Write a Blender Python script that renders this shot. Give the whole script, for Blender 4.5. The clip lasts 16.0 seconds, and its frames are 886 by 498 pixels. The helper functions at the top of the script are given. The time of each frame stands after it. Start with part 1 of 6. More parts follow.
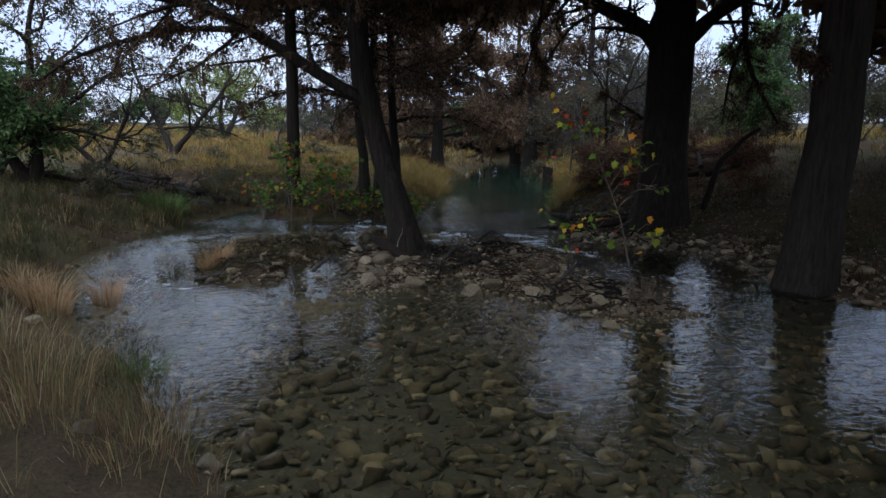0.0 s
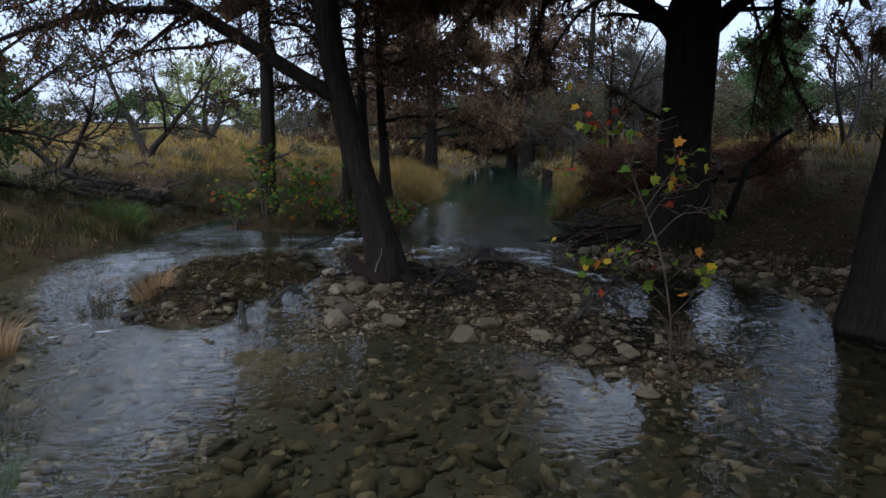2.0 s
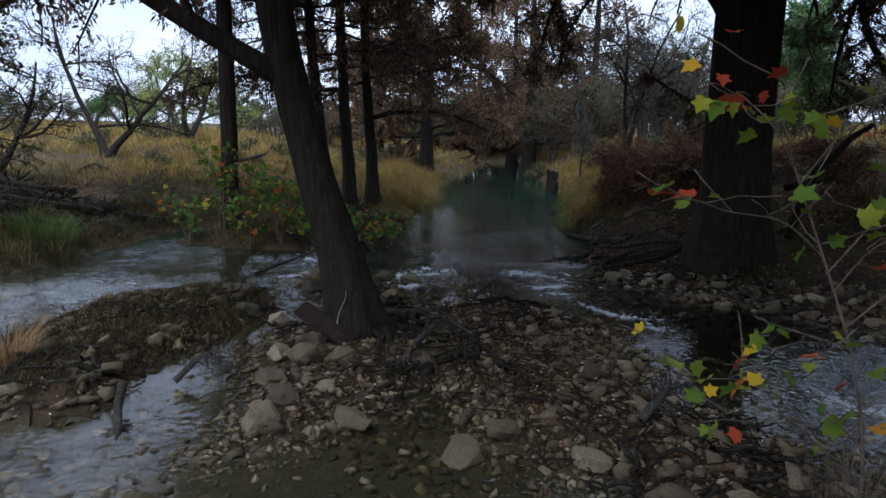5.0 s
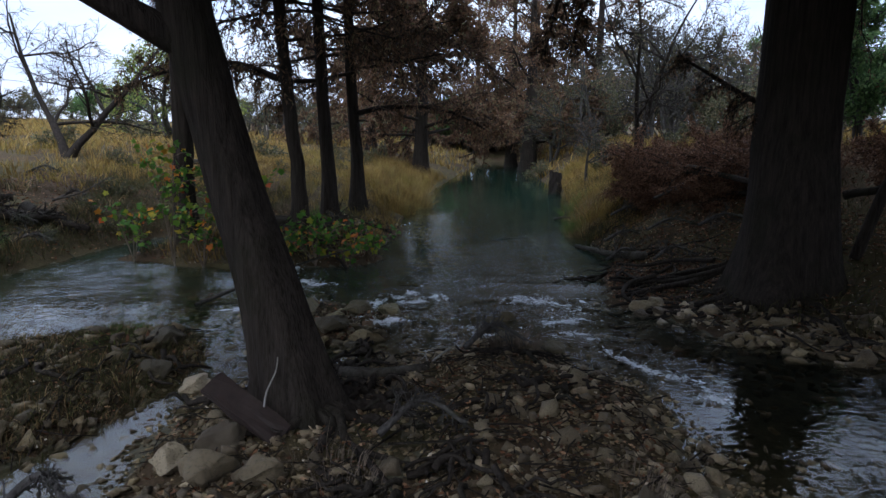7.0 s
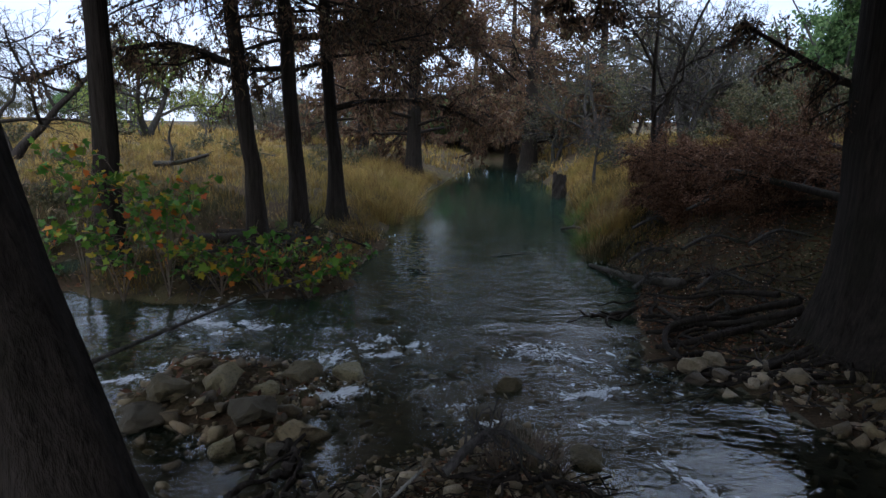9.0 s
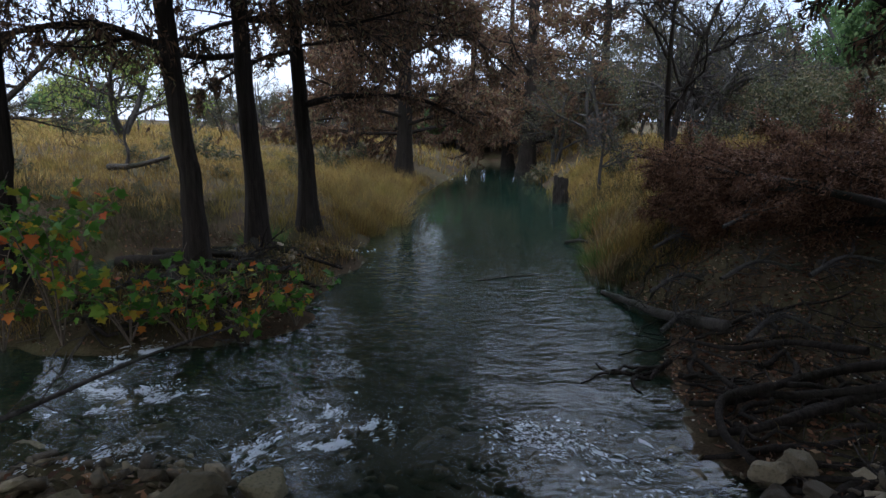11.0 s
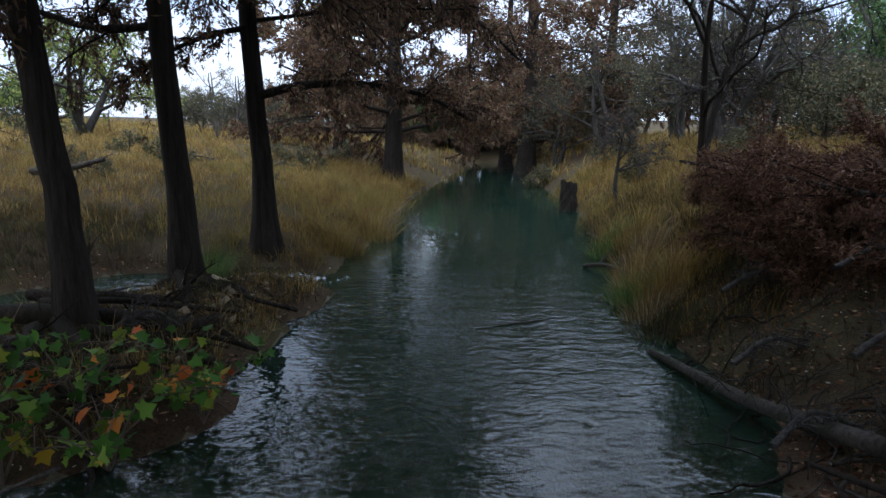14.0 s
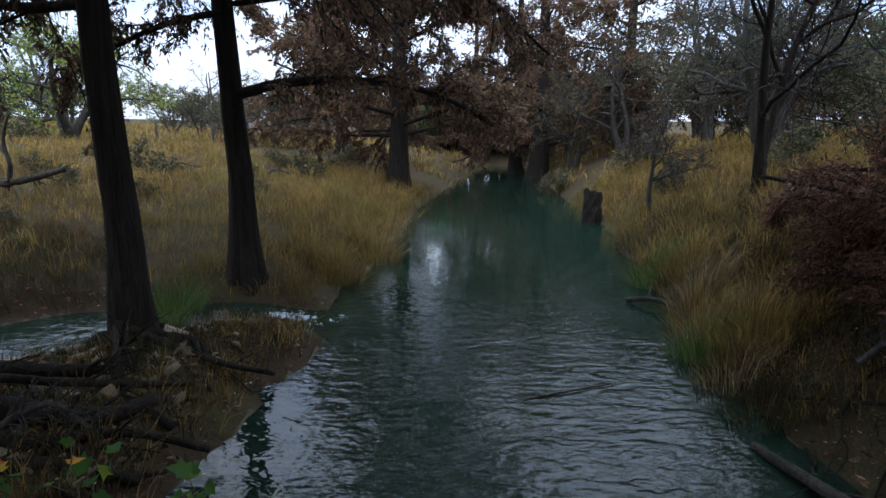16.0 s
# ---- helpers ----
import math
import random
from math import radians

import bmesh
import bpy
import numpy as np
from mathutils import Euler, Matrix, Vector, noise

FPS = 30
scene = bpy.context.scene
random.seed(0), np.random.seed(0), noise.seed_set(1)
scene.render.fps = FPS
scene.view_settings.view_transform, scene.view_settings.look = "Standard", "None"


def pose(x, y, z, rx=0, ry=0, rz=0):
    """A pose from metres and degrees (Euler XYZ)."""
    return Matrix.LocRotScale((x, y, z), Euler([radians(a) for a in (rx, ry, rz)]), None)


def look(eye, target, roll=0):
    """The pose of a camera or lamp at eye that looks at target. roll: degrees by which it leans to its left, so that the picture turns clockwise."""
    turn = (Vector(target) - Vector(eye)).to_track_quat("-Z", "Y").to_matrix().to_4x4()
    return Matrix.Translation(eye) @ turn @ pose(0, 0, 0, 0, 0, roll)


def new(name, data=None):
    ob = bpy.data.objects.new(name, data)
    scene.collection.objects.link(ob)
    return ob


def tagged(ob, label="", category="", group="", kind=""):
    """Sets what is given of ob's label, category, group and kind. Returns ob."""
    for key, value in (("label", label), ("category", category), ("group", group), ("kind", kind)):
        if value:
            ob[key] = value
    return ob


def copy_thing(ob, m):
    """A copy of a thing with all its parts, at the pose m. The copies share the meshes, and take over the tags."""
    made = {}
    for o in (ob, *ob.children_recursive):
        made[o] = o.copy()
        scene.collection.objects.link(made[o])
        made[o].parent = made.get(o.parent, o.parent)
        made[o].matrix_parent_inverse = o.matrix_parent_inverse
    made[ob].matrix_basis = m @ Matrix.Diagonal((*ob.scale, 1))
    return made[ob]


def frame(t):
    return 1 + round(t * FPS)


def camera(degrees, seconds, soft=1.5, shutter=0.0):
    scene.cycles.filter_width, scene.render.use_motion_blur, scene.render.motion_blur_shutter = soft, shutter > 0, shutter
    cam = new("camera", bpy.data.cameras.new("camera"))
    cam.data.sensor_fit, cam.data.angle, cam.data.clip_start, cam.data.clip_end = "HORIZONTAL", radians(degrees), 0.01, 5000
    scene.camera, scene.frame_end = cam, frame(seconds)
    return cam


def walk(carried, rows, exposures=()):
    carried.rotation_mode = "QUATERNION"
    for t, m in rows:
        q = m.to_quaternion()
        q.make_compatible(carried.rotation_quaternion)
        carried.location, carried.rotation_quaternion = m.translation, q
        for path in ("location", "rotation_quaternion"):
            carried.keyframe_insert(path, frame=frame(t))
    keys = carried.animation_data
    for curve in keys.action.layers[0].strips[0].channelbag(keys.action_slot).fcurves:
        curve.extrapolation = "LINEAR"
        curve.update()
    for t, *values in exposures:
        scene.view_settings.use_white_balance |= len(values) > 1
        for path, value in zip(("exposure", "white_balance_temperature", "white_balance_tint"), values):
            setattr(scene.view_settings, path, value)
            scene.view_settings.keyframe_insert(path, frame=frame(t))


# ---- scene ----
# ---- the walk: a slow glide down the creek ----
cam = camera(72.9, 16.0, soft=1.5)
METRES, EYE, TILT, LEAN, TURN = 20.0, 3.15, -10.3, 0.0, 0.0
ROWS = [
    (0.0, 0.0, 0.0, 0.0, -0.0, 0.0, -0.0),
    (0.5, 0.0018, 0.0266, 0.0056, -0.21, -0.01, 0.04),
    (1.0, 0.0032, 0.0555, 0.0115, -0.28, 0.02, 0.05),
    (1.5, 0.0048, 0.0839, 0.0178, -0.31, 0.0, 0.06),
    (2.0, 0.0088, 0.1121, 0.0238, -0.34, 0.01, 0.07),
    (2.5, 0.0121, 0.1398, 0.0292, -0.42, -0.01, 0.05),
    (3.0, 0.0138, 0.1682, 0.0346, -0.45, 0.01, 0.06),
    (3.5, 0.0135, 0.1964, 0.0397, -0.5, 0.0, 0.06),
    (4.0, 0.0119, 0.2244, 0.0442, -0.55, 0.02, 0.06),
    (6.5, 0.024, 0.372, 0.0679, -0.64, -0.15, 0.18),
    (7.0, 0.0264, 0.408, 0.0747, -0.73, -0.15, 0.19),
    (7.5, 0.0303, 0.4443, 0.0821, -0.87, -0.19, 0.24),
    (8.0, 0.0352, 0.4823, 0.0885, -0.89, -0.2, 0.29),
    (8.5, 0.0394, 0.52, 0.0946, -0.86, -0.19, 0.31),
    (9.0, 0.0412, 0.5561, 0.1, -0.87, -0.19, 0.25),
    (11.5, 0.0649, 0.7107, 0.1292, -1.21, -0.22, 0.28),
    (12.0, 0.0695, 0.7386, 0.1344, -1.58, -0.24, 0.33),
    (12.5, 0.0725, 0.7667, 0.14, -1.54, -0.29, 0.38),
    (13.0, 0.0724, 0.7951, 0.1452, -1.51, -0.31, 0.32),
    (13.5, 0.0718, 0.8235, 0.1501, -1.49, -0.3, 0.28),
    (14.0, 0.0693, 0.8543, 0.1561, -1.51, -0.35, 0.2),
    (14.5, 0.0667, 0.8865, 0.1615, -1.4, -0.33, 0.24),
    (15.0, 0.0655, 0.9193, 0.168, -1.19, -0.3, 0.17),
    (15.5, 0.0652, 0.9515, 0.177, -1.08, -0.31, 0.2),
    (16.0, 0.0625, 0.9772, 0.1848, -1.01, -0.25, 0.19),
]
walk(cam, [(t, pose(0, 0, EYE, TILT, LEAN, TURN) @ pose(METRES * x, METRES * y, METRES * z, 90 + pitch, roll, yaw)) for t, x, y, z, yaw, pitch, roll in ROWS],
     [(0.0, -0.08, 6200, 10), (3.0, 0.02, 6200, 10), (7.0, 0.2, 6280, 10), (12.0, 0.26, 6280, 10), (16.0, 0.26, 6200, 10)])

# ---- overcast daylight ----
SUN_UP, SUN_ROUND = radians(48), radians(200)
world = bpy.data.worlds.new("overcast_sky")
scene.world = world
world.use_nodes = True
wn, wl = world.node_tree.nodes, world.node_tree.links
wn.clear()
sky = wn.new("ShaderNodeTexSky")
sky.sky_type, sky.sun_disc, sky.sun_elevation, sky.sun_rotation = "NISHITA", False, SUN_UP, SUN_ROUND
sky.dust_density = 4.0
blue = wn.new("ShaderNodeBackground")
blue.inputs["Strength"].default_value = 0.05
cloud = wn.new("ShaderNodeBackground")
cloud.inputs["Strength"].default_value = 0.7
w_co = wn.new("ShaderNodeTexCoord")
w_map = wn.new("ShaderNodeMapping")
w_map.inputs["Scale"].default_value = (1.0, 1.0, 4.0)
w_noise = wn.new("ShaderNodeTexNoise")
w_noise.inputs["Scale"].default_value = 2.2
w_noise.inputs["Detail"].default_value = 5.0
w_ramp = wn.new("ShaderNodeValToRGB")
w_ramp.color_ramp.elements[0].position, w_ramp.color_ramp.elements[0].color = 0.35, (0.56, 0.69, 1.0, 1)
w_ramp.color_ramp.elements[1].position, w_ramp.color_ramp.elements[1].color = 0.7, (0.82, 0.89, 1.0, 1)
# an overcast sky is brighter overhead than at the horizon
w_sep = wn.new("ShaderNodeSeparateXYZ")
w_up = wn.new("ShaderNodeMapRange")
for key, value in (("From Min", 0.32), ("From Max", 0.95), ("To Min", 1.14), ("To Max", 4.7)):
    w_up.inputs[key].default_value = value
wl.new(w_co.outputs["Generated"], w_sep.inputs["Vector"])
wl.new(w_sep.outputs["Z"], w_up.inputs["Value"])
wl.new(w_up.outputs["Result"], cloud.inputs["Strength"])
w_add = wn.new("ShaderNodeAddShader")
w_out = wn.new("ShaderNodeOutputWorld")
wl.new(w_co.outputs["Generated"], w_map.inputs["Vector"])
wl.new(w_map.outputs["Vector"], w_noise.inputs["Vector"])
wl.new(w_noise.outputs["Fac"], w_ramp.inputs["Fac"])
wl.new(w_ramp.outputs["Color"], cloud.inputs["Color"])
wl.new(sky.outputs["Color"], blue.inputs["Color"])
wl.new(blue.outputs["Background"], w_add.inputs[0])
wl.new(cloud.outputs["Background"], w_add.inputs[1])
wl.new(w_add.outputs["Shader"], w_out.inputs["Surface"])
sun = new("sun", bpy.data.lights.new("sun", "SUN"))
sun.data.energy, sun.data.angle, sun.data.color = 0.3, radians(25), (1.0, 0.96, 0.9)
sun.matrix_world = look((0, 0, 60), (60 * math.sin(SUN_ROUND) / -math.tan(SUN_UP), 60 * math.cos(SUN_ROUND) / -math.tan(SUN_UP), 0))


# ---- materials ----
def material(name, rough=0.8, spec=0.3):
    m = bpy.data.materials.new(name)
    m.use_nodes = True
    nt = m.node_tree
    b = nt.nodes["Principled BSDF"]
    b.inputs["Roughness"].default_value = rough
    b.inputs["Specular IOR Level"].default_value = spec
    return m, nt, b


def coords(nt, scale=(1, 1, 1), space="Object"):
    c, mp = nt.nodes.new("ShaderNodeTexCoord"), nt.nodes.new("ShaderNodeMapping")
    mp.inputs["Scale"].default_value = scale
    nt.links.new(c.outputs[space], mp.inputs["Vector"])
    return mp.outputs["Vector"]


def noise_tex(nt, vec, scale, detail=6.0, rough=0.6, distort=0.0):
    n = nt.nodes.new("ShaderNodeTexNoise")
    for k, v in (("Scale", scale), ("Detail", detail), ("Roughness", rough), ("Distortion", distort)):
        n.inputs[k].default_value = v
    nt.links.new(vec, n.inputs["Vector"])
    return n.outputs["Fac"]


def ramp(nt, fac, stops, mode="LINEAR"):
    r = nt.nodes.new("ShaderNodeValToRGB")
    cr = r.color_ramp
    cr.interpolation = mode
    while len(cr.elements) < len(stops):
        cr.elements.new(0.5)
    for e, (p, c) in zip(cr.elements, stops):
        e.position, e.color = p, (*c, 1)
    nt.links.new(fac, r.inputs["Fac"])
    return r.outputs["Color"]


def mix(nt, fac, a, b, blend="MIX"):
    m = nt.nodes.new("ShaderNodeMix")
    m.data_type, m.blend_type = "RGBA", blend
    for sock, v in ((m.inputs[0], fac), (m.inputs[6], a), (m.inputs[7], b)):
        if isinstance(v, (int, float)):
            sock.default_value = v
        elif isinstance(v, tuple):
            sock.default_value = (*v, 1)
        else:
            nt.links.new(v, sock)
    return m.outputs[2]


def bump(nt, bsdf, height, strength=0.5, dist=0.02):
    b = nt.nodes.new("ShaderNodeBump")
    b.inputs["Strength"].default_value, b.inputs["Distance"].default_value = strength, dist
    nt.links.new(height, b.inputs["Height"])
    nt.links.new(b.outputs["Normal"], bsdf.inputs["Normal"])
    return b.outputs["Normal"]


def island(nt):
    return nt.nodes.new("ShaderNodeNewGeometry").outputs["Random Per Island"]


def object_random(nt):
    return nt.nodes.new("ShaderNodeObjectInfo").outputs["Random"]


def bark(name, dark, light, moss=(0.05, 0.06, 0.03), stretch=0.16):
    m, nt, b = material(name, 0.95, 0.05)
    v = coords(nt, (1, 1, stretch))
    ridges = noise_tex(nt, v, 16, 5, 0.65, 0.15)
    fine = noise_tex(nt, v, 60, 4)
    big = noise_tex(nt, coords(nt), 1.3, 4)
    c = ramp(nt, ridges, [(0.3, dark), (0.7, light)])
    c = mix(nt, 0.35, c, ramp(nt, fine, [(0.3, dark), (0.7, light)]))
    c = mix(nt, ramp(nt, big, [(0.52, (0, 0, 0)), (0.72, (0.7, 0.7, 0.7))]), c, moss)
    nt.links.new(c, b.inputs["Base Color"])
    bump(nt, b, ridges, 0.9, 0.05)
    return m


def leafy(name, stops, through_light=0.3, rough=0.6, patch=None, clumps=None):
    m, nt, b = material(name, rough, 0.08)
    c = ramp(nt, island(nt), stops)
    if clumps:
        n = noise_tex(nt, coords(nt), clumps[0], 2)
        c = mix(nt, ramp(nt, n, [(0.4, (1, 1, 1)), (0.56, (0, 0, 0))]), c, mix(nt, 0.7, c, clumps[1]))
    if patch:
        n = noise_tex(nt, coords(nt), patch[0], 3)
        c = mix(nt, ramp(nt, n, [(patch[2], (0, 0, 0)), (patch[3], (1, 1, 1))]), c, mix(nt, 0.75, c, patch[1]))
    tr = nt.nodes.new("ShaderNodeBsdfTranslucent")
    mx = nt.nodes.new("ShaderNodeMixShader")
    mx.inputs["Fac"].default_value = through_light
    nt.links.new(c, b.inputs["Base Color"])
    nt.links.new(c, tr.inputs["Color"])
    nt.links.new(b.outputs["BSDF"], mx.inputs[1])
    nt.links.new(tr.outputs["BSDF"], mx.inputs[2])
    nt.links.new(mx.outputs["Shader"], nt.nodes["Material Output"].inputs["Surface"])
    return m


BARK = bark("cypress_bark", (0.008, 0.0066, 0.0056), (0.05, 0.041, 0.034), (0.019, 0.019, 0.012), 0.055)
BARK_GREY = bark("grey_bark", (0.022, 0.02, 0.018), (0.1, 0.092, 0.085))
DRIFT = bark("driftwood", (0.02, 0.017, 0.014), (0.1, 0.088, 0.075), (0.02, 0.025, 0.012), 0.3)
BLEACHED = bark("bleached_wood", (0.15, 0.14, 0.12), (0.36, 0.34, 0.31), (0.15, 0.14, 0.12), 0.3)
RUST = leafy("rust_cypress_foliage", [(0.0, (0.045, 0.03, 0.021)), (0.45, (0.11, 0.064, 0.04)), (0.8, (0.18, 0.104, 0.056)), (1.0, (0.15, 0.14, 0.072))], 0.42)
RUST_RED = leafy("red_brown_dead_foliage", [(0.0, (0.05, 0.026, 0.016)), (0.5, (0.12, 0.06, 0.036)), (1.0, (0.21, 0.12, 0.07))], 0.3)
DARK_TUFT = leafy("dark_cypress_tufts", [(0.0, (0.03, 0.024, 0.018)), (0.6, (0.075, 0.05, 0.032)), (1.0, (0.12, 0.07, 0.04))], 0.15)
WILLOW = leafy("willow_leaves", [(0.0, (0.1, 0.14, 0.03)), (0.6, (0.2, 0.26, 0.06)), (1.0, (0.34, 0.33, 0.1))], 0.45)
EVERGREEN = leafy("evergreen_leaves", [(0.0, (0.045, 0.085, 0.034)), (0.6, (0.095, 0.165, 0.058)), (1.0, (0.17, 0.24, 0.095))], 0.45)
OLIVE = leafy("olive_scrub_leaves", [(0.0, (0.04, 0.05, 0.025)), (0.6, (0.09, 0.09, 0.045)), (1.0, (0.17, 0.13, 0.07))], 0.25)
SYCAMORE = leafy("sycamore_leaves", [(0.0, (0.03, 0.08, 0.016)), (0.45, (0.072, 0.165, 0.026)), (0.78, (0.18, 0.24, 0.035)), (0.87, (0.42, 0.27, 0.025)), (0.93, (0.45, 0.12, 0.03)), (1.0, (0.3, 0.045, 0.02))], 0.3, 0.5)
SYCAMORE_YOUNG = leafy("young_sycamore_leaves", [(0.0, (0.06, 0.12, 0.02)), (0.35, (0.13, 0.19, 0.025)), (0.65, (0.25, 0.27, 0.03)), (0.75, (0.55, 0.34, 0.02)), (0.84, (0.4, 0.07, 0.03)), (1.0, (0.22, 0.03, 0.02))], 0.35, 0.5)
GRASS = leafy("dry_grass", [(0.0, (0.11, 0.07, 0.025)), (0.4, (0.265, 0.165, 0.05)), (0.75, (0.41, 0.275, 0.085)), (1.0, (0.14, 0.135, 0.036))], 0.35, 0.6, (0.3, (0.17, 0.14, 0.036), 0.5, 0.66), (1.1, (0.1, 0.062, 0.02)))
GRASS_GREEN = leafy("green_grass", [(0.0, (0.04, 0.08, 0.02)), (0.5, (0.07, 0.13, 0.03)), (1.0, (0.16, 0.18, 0.06))], 0.35)
# dull weeds, with the shade of the banks put into their darker colour
GRASS_DARK = leafy("shade_toned_weeds", [(0.0, (0.026, 0.022, 0.012)), (0.5, (0.055, 0.042, 0.02)), (0.8, (0.045, 0.056, 0.018)), (1.0, (0.16, 0.11, 0.055))], 0.3, 0.6, (0.35, (0.06, 0.062, 0.024), 0.45, 0.65))
GRASS_BROWN = leafy("brown_bank_grass", [(0.0, (0.09, 0.055, 0.028)), (0.5, (0.23, 0.145, 0.068)), (0.75, (0.12, 0.13, 0.045)), (1.0, (0.46, 0.33, 0.19))], 0.35)
REED = leafy("tan_reeds", [(0.0, (0.2, 0.11, 0.05)), (0.5, (0.38, 0.23, 0.11)), (1.0, (0.5, 0.36, 0.2))], 0.3)
LITTER = leafy("fallen_leaves", [(0.0, (0.045, 0.024, 0.015)), (0.5, (0.115, 0.055, 0.03)), (0.85, (0.2, 0.1, 0.052)), (1.0, (0.32, 0.21, 0.12))], 0.1)
STICKS = bark("twig_wood", (0.06, 0.045, 0.035), (0.2, 0.16, 0.12))


def soil():
    m, nt, b = material("creek_soil", 1.0, 0.03)
    v = coords(nt)
    big, mid, fine = noise_tex(nt, v, 0.35, 5), noise_tex(nt, v, 3.0, 6), noise_tex(nt, v, 28.0, 5, 0.7)
    c = ramp(nt, mid, [(0.3, (0.022, 0.016, 0.011)), (0.55, (0.052, 0.036, 0.022)), (0.75, (0.1, 0.068, 0.04))])
    c = mix(nt, ramp(nt, big, [(0.42, (0, 0, 0)), (0.62, (1, 1, 1))]), c, ramp(nt, mid, [(0.3, (0.024, 0.03, 0.011)), (0.7, (0.07, 0.075, 0.028))]))
    c = mix(nt, 0.5, c, ramp(nt, fine, [(0.3, (0.016, 0.012, 0.009)), (0.7, (0.12, 0.082, 0.05))]))
    nt.links.new(c, b.inputs["Base Color"])
    bump(nt, b, fine, 0.8, 0.03)
    return m


def creek_bed():
    m, nt, b = material("silty_creek_bed", 0.9, 0.3)
    v = coords(nt)
    big, mid, fine = noise_tex(nt, v, 0.5, 4), noise_tex(nt, v, 5.0, 6), noise_tex(nt, v, 24.0, 5)
    c = ramp(nt, mid, [(0.3, (0.04, 0.034, 0.021)), (0.6, (0.1, 0.083, 0.051)), (0.8, (0.19, 0.157, 0.1))])
    c = mix(nt, ramp(nt, big, [(0.4, (0, 0, 0)), (0.65, (1, 1, 1))]), c, ramp(nt, fine, [(0.3, (0.024, 0.023, 0.013)), (0.7, (0.08, 0.072, 0.04))]))
    nt.links.new(c, b.inputs["Base Color"])
    bump(nt, b, fine, 0.6, 0.03)
    return m


def stone(name, pick, tint=(1, 1, 1)):
    m, nt, b = material(name, 0.75, 0.35)
    v = coords(nt)
    mid, fine = noise_tex(nt, v, 9.0, 5), noise_tex(nt, v, 55.0, 5, 0.7)
    c = ramp(nt, pick(nt), [(0.0, (0.05, 0.038, 0.027)), (0.3, (0.1, 0.08, 0.053)), (0.65, (0.19, 0.157, 0.105)), (0.88, (0.36, 0.31, 0.225)), (0.95, (0.46, 0.41, 0.32)), (1.0, (0.22, 0.12, 0.07))])
    c = mix(nt, ramp(nt, mid, [(0.5, (0, 0, 0)), (0.72, (0.8, 0.8, 0.8))]), c, (0.04, 0.038, 0.021))
    c = mix(nt, 0.35, c, ramp(nt, fine, [(0.3, (0.02, 0.016, 0.011)), (0.7, (0.2, 0.17, 0.125))]))
    c = mix(nt, 1.0, c, tint, "MULTIPLY")
    nt.links.new(c, b.inputs["Base Color"])
    bump(nt, b, mix(nt, 0.5, mid, fine), 1.0, 0.03)
    return m


SOIL, BED = soil(), creek_bed()
STONE, STONE_LOOSE = stone("limestone_cobble", object_random, (1.14, 1.06, 0.92)), stone("limestone_gravel", island, (1.1, 1.0, 0.84))
STONE_TAN = stone("tan_algae_stone", island, (0.92, 0.81, 0.58))
STONE_WET = stone("algae_coated_stone", island, (0.68, 0.61, 0.45))


